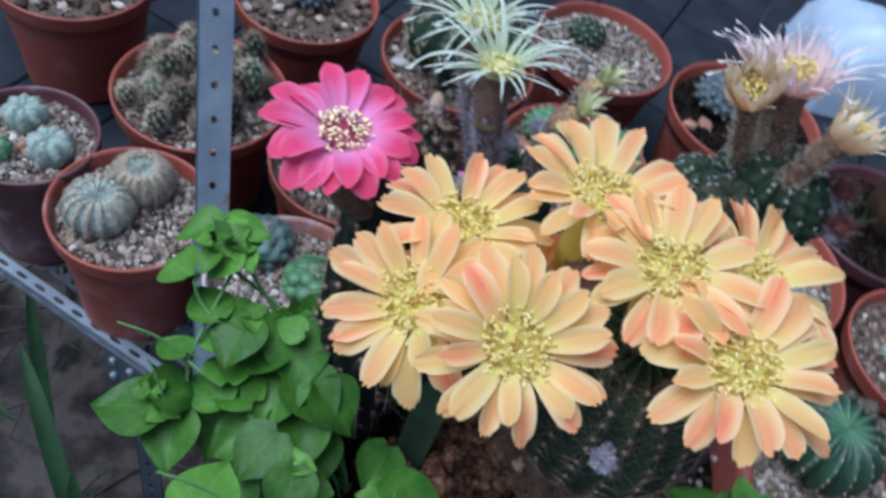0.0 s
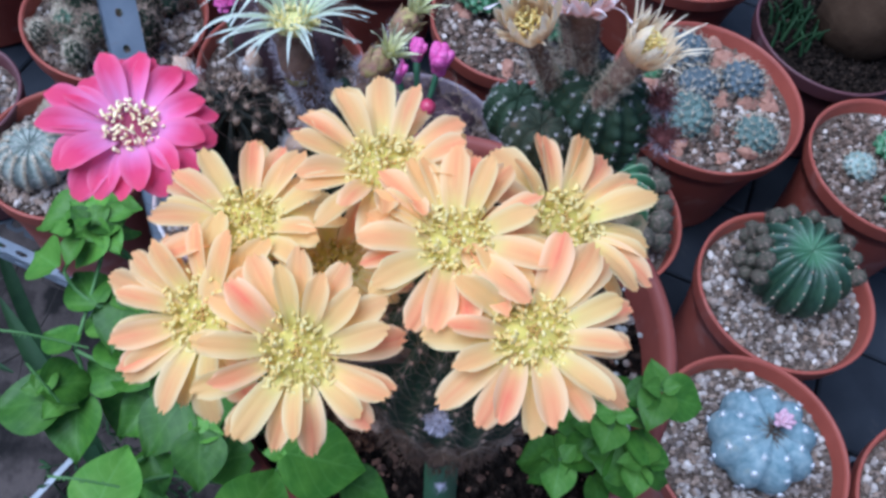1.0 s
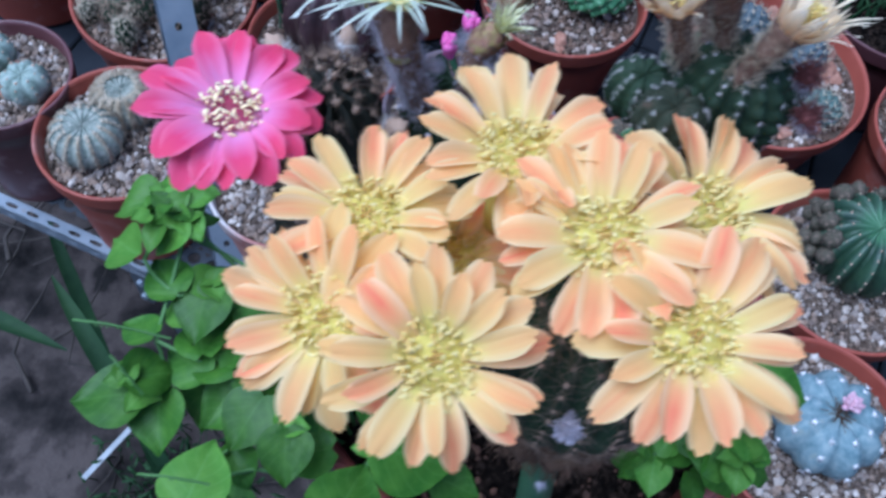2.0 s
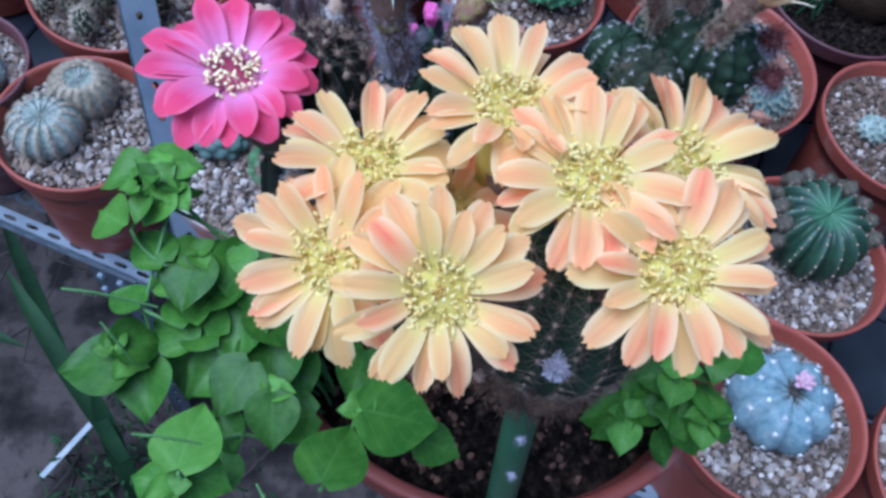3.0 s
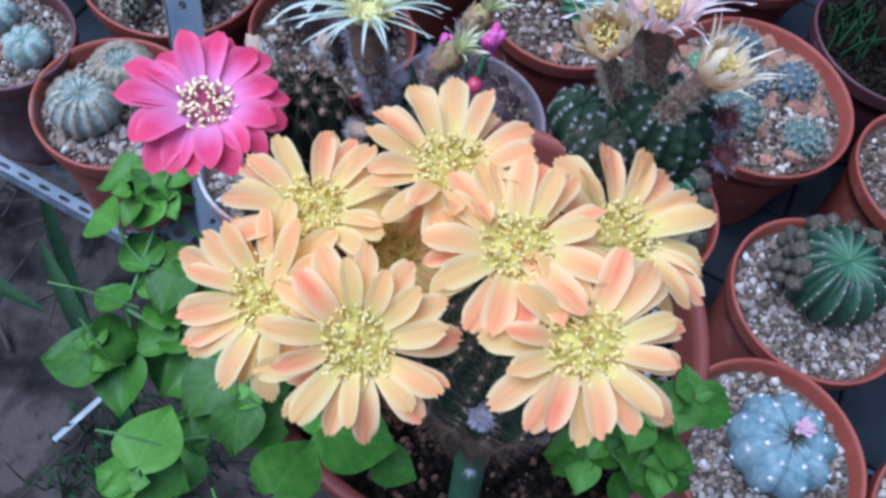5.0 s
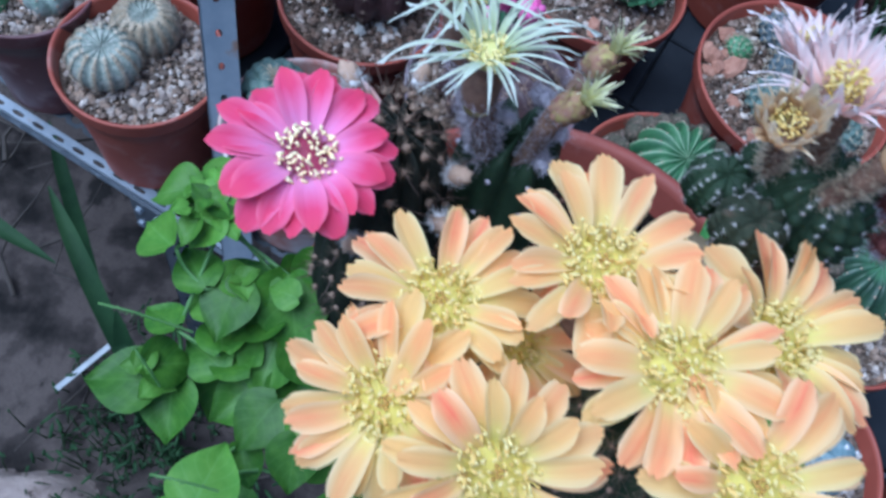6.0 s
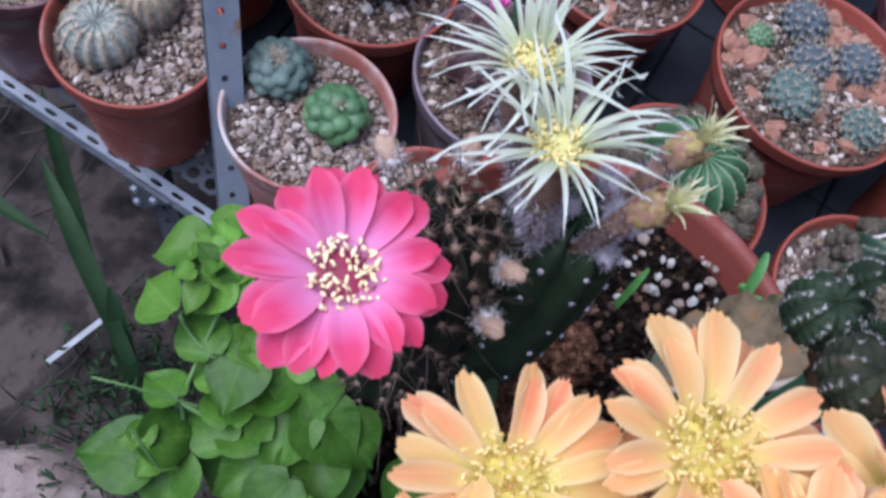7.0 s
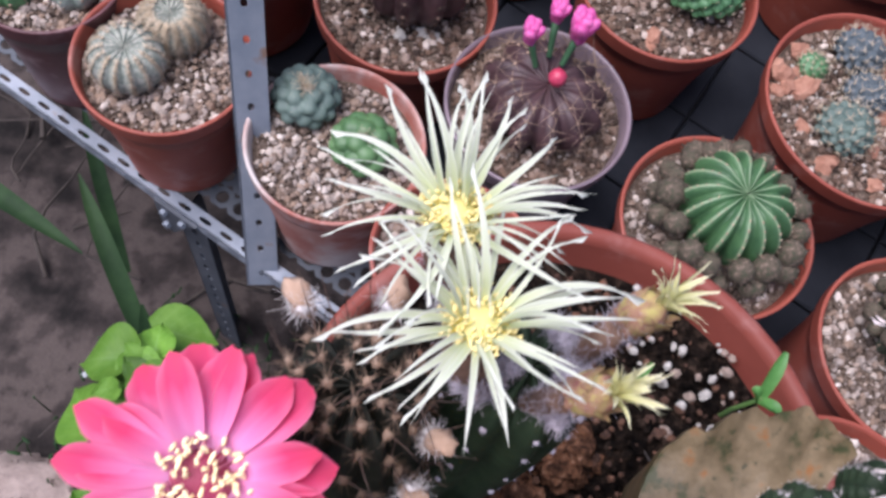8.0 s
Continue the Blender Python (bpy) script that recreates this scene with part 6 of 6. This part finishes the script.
def build_planter_bits():
    q = random.Random(45)
    pad = thing("dried_cactus_pad", "dried beige cactus pad streaked with green stuck in the soil", "cactus pad", (0.0820, 0.1375, SOIL))
    o = Vector((0.0820, 0.1375, SOIL))
    back = [Vector(v) for v in ((0.0440, 0.1340, 0.494), (0.0500, 0.1435, 0.500), (0.0580, 0.1470, 0.503), (0.0666, 0.1515, 0.502), (0.0740, 0.1522, 0.504), (0.0812, 0.1540, 0.501), (0.0895, 0.1455, 0.498))]
    front_l, front_r = Vector((0.0412, 0.1225, 0.493)), Vector((0.0830, 0.1330, 0.498))
    top, low = [], []
    nu, nv = 28, 10
    for i in range(nv + 1):
        v = i / nv
        row, under = [], []
        for j in range(nu + 1):
            u = j / nu
            k = min(int(u * 6), 5)
            c = front_l.lerp(front_r, u) + Vector((0, -0.0022 * math.sin(3.1 * u), 0))
            p = c.lerp(back[k].lerp(back[k + 1], u * 6 - k), v)
            p += Vector((0, 0.0015 * v * math.sin(21 * u) + 0.0007 * v * math.sin(47 * u), 0.0011 * math.sin(9 * u + 5 * v) * v - 0.0052 * math.sin(math.pi * v) * (0.4 + 0.6 * u)))
            p.z += 0.0016 * math.exp(-(v / 0.10) ** 2)
            row.append(p - o)
            g = Vector((0.0660, 0.1345, 0)).lerp(p, 0.62)
            under.append(Vector((g.x, g.y, SOIL - 0.004)) - o)
        top.append(row)
        low.append(under)

    def ring(rows):
        return rows[0] + [r[-1] for r in rows[1:]] + list(reversed(rows[-1]))[1:] + [r[0] for r in reversed(rows[1:-1])]
    s = Shape()
    s.grid(top)
    rim, foot = ring(top), ring(low)
    s.grid([foot, [f.lerp(r, 0.80) for f, r in zip(foot, rim)], [r - Vector((0, 0, 0.0035)) for r in rim], rim], True)
    part("pad", s.mesh("pad", M["pad_dry"]), pad)
    s = Shape()
    s.hair([p + Vector((0, -0.0002, 0.0002)) for p in top[0]], 0.0009, 0.0013, 8)
    part("folded_edge", s.mesh("folded_edge", M["pad_edge"]), pad, "pale folded lower edge")
    sp = thing("seedling", "tiny green seedling at the planter's edge", "seedling", (0.0775, 0.163, SOIL))
    s = Shape()
    s.hair([(0, 0, -0.003), (-0.001, 0, 0.012), (-0.001, -0.001, 0.030)], 0.0008, 0.0006, 6)
    part("stem", s.mesh("stem", M["stem"]), sp)
    for e, w in (((0.0015, 0.0105, 0.037), 0.0019), ((0.0035, -0.0040, 0.032), 0.0016), ((-0.0040, 0.0010, 0.032), 0.0013)):
        strap_leaf(sp, (-0.001, -0.001, 0.029), e, w, 0.0012, "blade")
    blade = thing("seedling", "single light green blade sprouting from the soil", "seedling", (0.0450, 0.1580, SOIL))
    strap_leaf(blade, (0, 0, 0.002), (0.0045, 0.0090, 0.022), 0.0011, 0.003, "blade")
    sucker = thing("cactus_shoot", "flat dark green shoot standing in the soil", "cactus shoot", (-0.004, 0.096, SOIL))
    strap_leaf(sucker, (0, 0, 0), (0.0050, 0.0170, 0.060), 0.0075, 0.006, "cactus_dark")
    for x, y, wide, tall, n in ((0.0120, 0.1210, 0.0150, 0.024, 150), (0.0240, 0.1120, 0.0130, 0.014, 90), (0.0330, 0.1400, 0.0085, 0.012, 60), (0.0060, 0.1000, 0.0130, 0.020, 90)):
        cl = thing("soil_clod", "crumbly red-brown clump of soil and bark", "soil clod", (x, y, SOIL), 0, "clods on the soil")
        s = Shape()
        for k in range(n):
            a, d = q.random() * 6.28, math.sqrt(q.random())
            sz = 0.0010 + 0.0032 * q.random() ** 1.8
            z = tall * (1 - d * d) * (0.55 + 0.5 * q.random()) + 0.004
            s.blob((wide * d * math.cos(a), wide * d * math.sin(a), z), (sz * (0.8 + 0.5 * q.random()), sz * (0.8 + 0.5 * q.random()), sz), 6, 9, 0.34, None, q)
        part("clod", s.mesh("clod", M["clod"], False), cl)
        s = Shape()
        s.lathe([(wide * 1.02, 0.0), (wide * 0.8, tall * 0.35), (wide * 0.45, tall * 0.72), (0, tall * 0.85)], 20)
        part("heart", s.mesh("heart", M["clod"]), cl)
    for k in range(7):
        a, d = q.random() * 6.28, 0.02 + 0.035 * q.random()
        tw = thing("dry_twig", "short dry twig lying on the soil", "twig", (PX + d * math.cos(a), PY + d * math.sin(a), SOIL + 0.0075), q.random() * 360, "twigs on the soil")
        s = Shape()
        s.hair([(-0.007, 0, -0.001), (0, 0.001, 0.001), (0.007, 0, 0)], 0.0006, 0.0003, 5)
        part("twig", s.mesh("twig", M["twig"]), tw)


# ---- at the back ----
def build_sheet():
    ob = thing("plastic_sheet", "crumpled pale blue plastic sheet heaped at the shelf's back", "plastic sheet", (0.62, 1.07, 0.0))
    s = Shape()
    rows = []
    for i in range(25):
        row = []
        for j in range(33):
            u, v = j / 16 - 1, i / 12 - 1
            edge = max(0.0, 1 - max(abs(u), abs(v)) ** 4)
            z = 0.10 * edge ** 0.5 + edge * (0.020 * noise.noise(Vector((u * 2.2, v * 2.2, 4))) + 0.006 * abs(noise.noise(Vector((u * 6, v * 9, 1)))))
            row.append((0.14 * u + 0.006 * noise.noise(Vector((u * 4, v * 4, 9))), 0.10 * v, z + 0.002))
        rows.append(row)
    s.grid(rows)
    part("sheet", s.mesh("sheet", M["plastic_blue"]), ob)


# ---- along the aisle ----
def strap_leaf(parent, a, b, width, sag, mat="leaf_strap"):
    a, b = Vector(a), Vector(b)
    side = (b - a).cross(Vector((0, 0, 1))).normalized()
    s = Shape()
    rows, under = [], []
    for i in range(13):
        t = i / 12
        w = width * (0.55 + 0.9 * t - 1.42 * t ** 3) * 0.7 + 0.0005
        c = a.lerp(b, t) + Vector((0, 0, sag * math.sin(math.pi * t)))
        row = [c + side * w * u + Vector((0, 0, 0.35 * w * u * u)) for u in (-1, -0.5, 0, 0.5, 1)]
        rows.append(row)
        under.append([p - Vector((0, 0, 0.0012)) for p in reversed(row)])
    s.grid(rows)
    s.grid(under)
    part("leaf", s.mesh("strap_leaf", M[mat]), parent)


def build_aisle():
    q = random.Random(91)
    ob = thing("strap_leaved_plant", "plant with long dark green strap leaves growing in the aisle", "plant", (-0.36, 0.34, -0.42))
    o = Vector((-0.36, 0.34, -0.42))
    for a, b, w, sag in (((-0.62, 0.46, -0.24), (-0.351, 0.362, -0.20), 0.020, 0.02), ((-0.345, 0.395, -0.34), (-0.415, 0.530, -0.20), 0.014, 0.02),
                         ((-0.250, 0.270, -0.30), (-0.380, 0.440, -0.18), 0.017, 0.03), ((-0.250, 0.250, -0.40), (-0.280, 0.330, -0.22), 0.019, 0.02)):
        strap_leaf(ob, Vector(a) - o, Vector(b) - o, w, sag)
    # white edge of a translucent plastic panel; only this strip is built
    for k, (x, y, z, yaw, tilt) in enumerate(((-0.330, 0.302, -0.36, -42, 20),)):
        t = thing("panel_edge", "white edge strip of a plastic panel standing in the ground", "label", (x, y, z), 0, "plant labels")
        s = Shape()
        w, h, d = 0.0035, 0.050, 0.0008
        p = [(-w, -h, 0), (w, -h, 0), (w, h * 0.8, 0), (0, h, 0), (-w, h * 0.8, 0)]
        s.add(p + [(x1, y1, -d) for x1, y1, _ in p], [(0, 1, 2, 3, 4), (9, 8, 7, 6, 5)] + [(i, 5 + i, 5 + (i + 1) % 5, (i + 1) % 5) for i in range(5)])
        part("strip", s.mesh("strip", M["label"], False), t)
        t.matrix_basis = pose(x, y, z, tilt, 0, yaw)
    s = Shape()
    for k in range(90):
        x, y = -0.95 + 0.9 * q.random(), -0.2 + 1.0 * q.random()
        a = q.random() * 6.28
        ln = 0.02 + 0.07 * q.random()
        c = Vector((x, y, -0.405))
        d = Vector((math.cos(a), math.sin(a), 0.1 * q.gauss(0, 1)))
        e = Vector((-d.y, d.x, 0)) * ln * q.gauss(0, 0.35)
        s.hair([c - d * ln, c - d * ln * 0.4 + e, c + Vector((0, 0, 0.004)) + e * 0.6, c + d * ln * 0.5 - e * 0.3, c + d * ln - e], 0.002 + 0.002 * q.random(), 0.0008, 5)
    heap = Shape()
    rows = []
    for i in range(25):
        row = []
        for j in range(29):
            u, v = j / 14 - 1, i / 12 - 1
            r = math.hypot(u, v) + 0.25 * noise.noise(Vector((u * 2.5, v * 2.5, 7)))
            z = 0.050 * max(0.0, 1 - max(0.0, r - 0.45) / 0.40) ** 0.6 if r < 0.85 else 0.0
            row.append((0.16 * u, 0.085 * v, z + 0.009 * noise.noise(Vector((u * 9, v * 6, 2))) + 0.004 * noise.noise(Vector((u * 26, v * 18, 5))) - 0.022 * max(0.0, r - 0.7)))
        rows.append(row)
    heap.grid(rows)
    sand = thing("sand_heap", "small crumbly heap of pale sandy earth on the ground", "sand heap", (-0.365, 0.105, -0.425), 14)
    part("sand", heap.mesh("sand", M["sand"]), sand)
    tagged(part("dry_litter", s.mesh("dry_litter", M["twig"])), label="scattered dry twigs and roots on the ground", category="litter", kind="stuff")
    s = Shape()
    for k in range(330):
        x, y = -0.24 + q.gauss(0, 0.06), 0.22 + q.gauss(0, 0.07)
        b = Vector((x, y, -0.42))
        e = b + Vector((q.gauss(0, 0.02), q.gauss(0, 0.02), 0.03 + 0.05 * q.random()))
        s.hair([b, (b + e) / 2 + Vector((0, 0, 0.006)), e], 0.0014, 0.0004)
        s.blob(e, (0.010 * q.random() + 0.004, 0.0026, 0.0006), 3, 5, 0.1, Euler((q.gauss(0, 0.5), q.gauss(0, 0.5), q.random() * 6)).to_matrix(), q)
    tagged(part("low_weeds", s.mesh("low_weeds", M["leaf_strap"])), label="low green weeds in the shade under the shelf", category="weeds", kind="stuff")


build_ground()
build_rack()
make_kinds()
build_planter()
build_peach()
build_pink()
build_white()
build_blush()
build_weeds()
build_planter_bits()
build_pots()
build_sheet()
build_aisle()
build_deck()
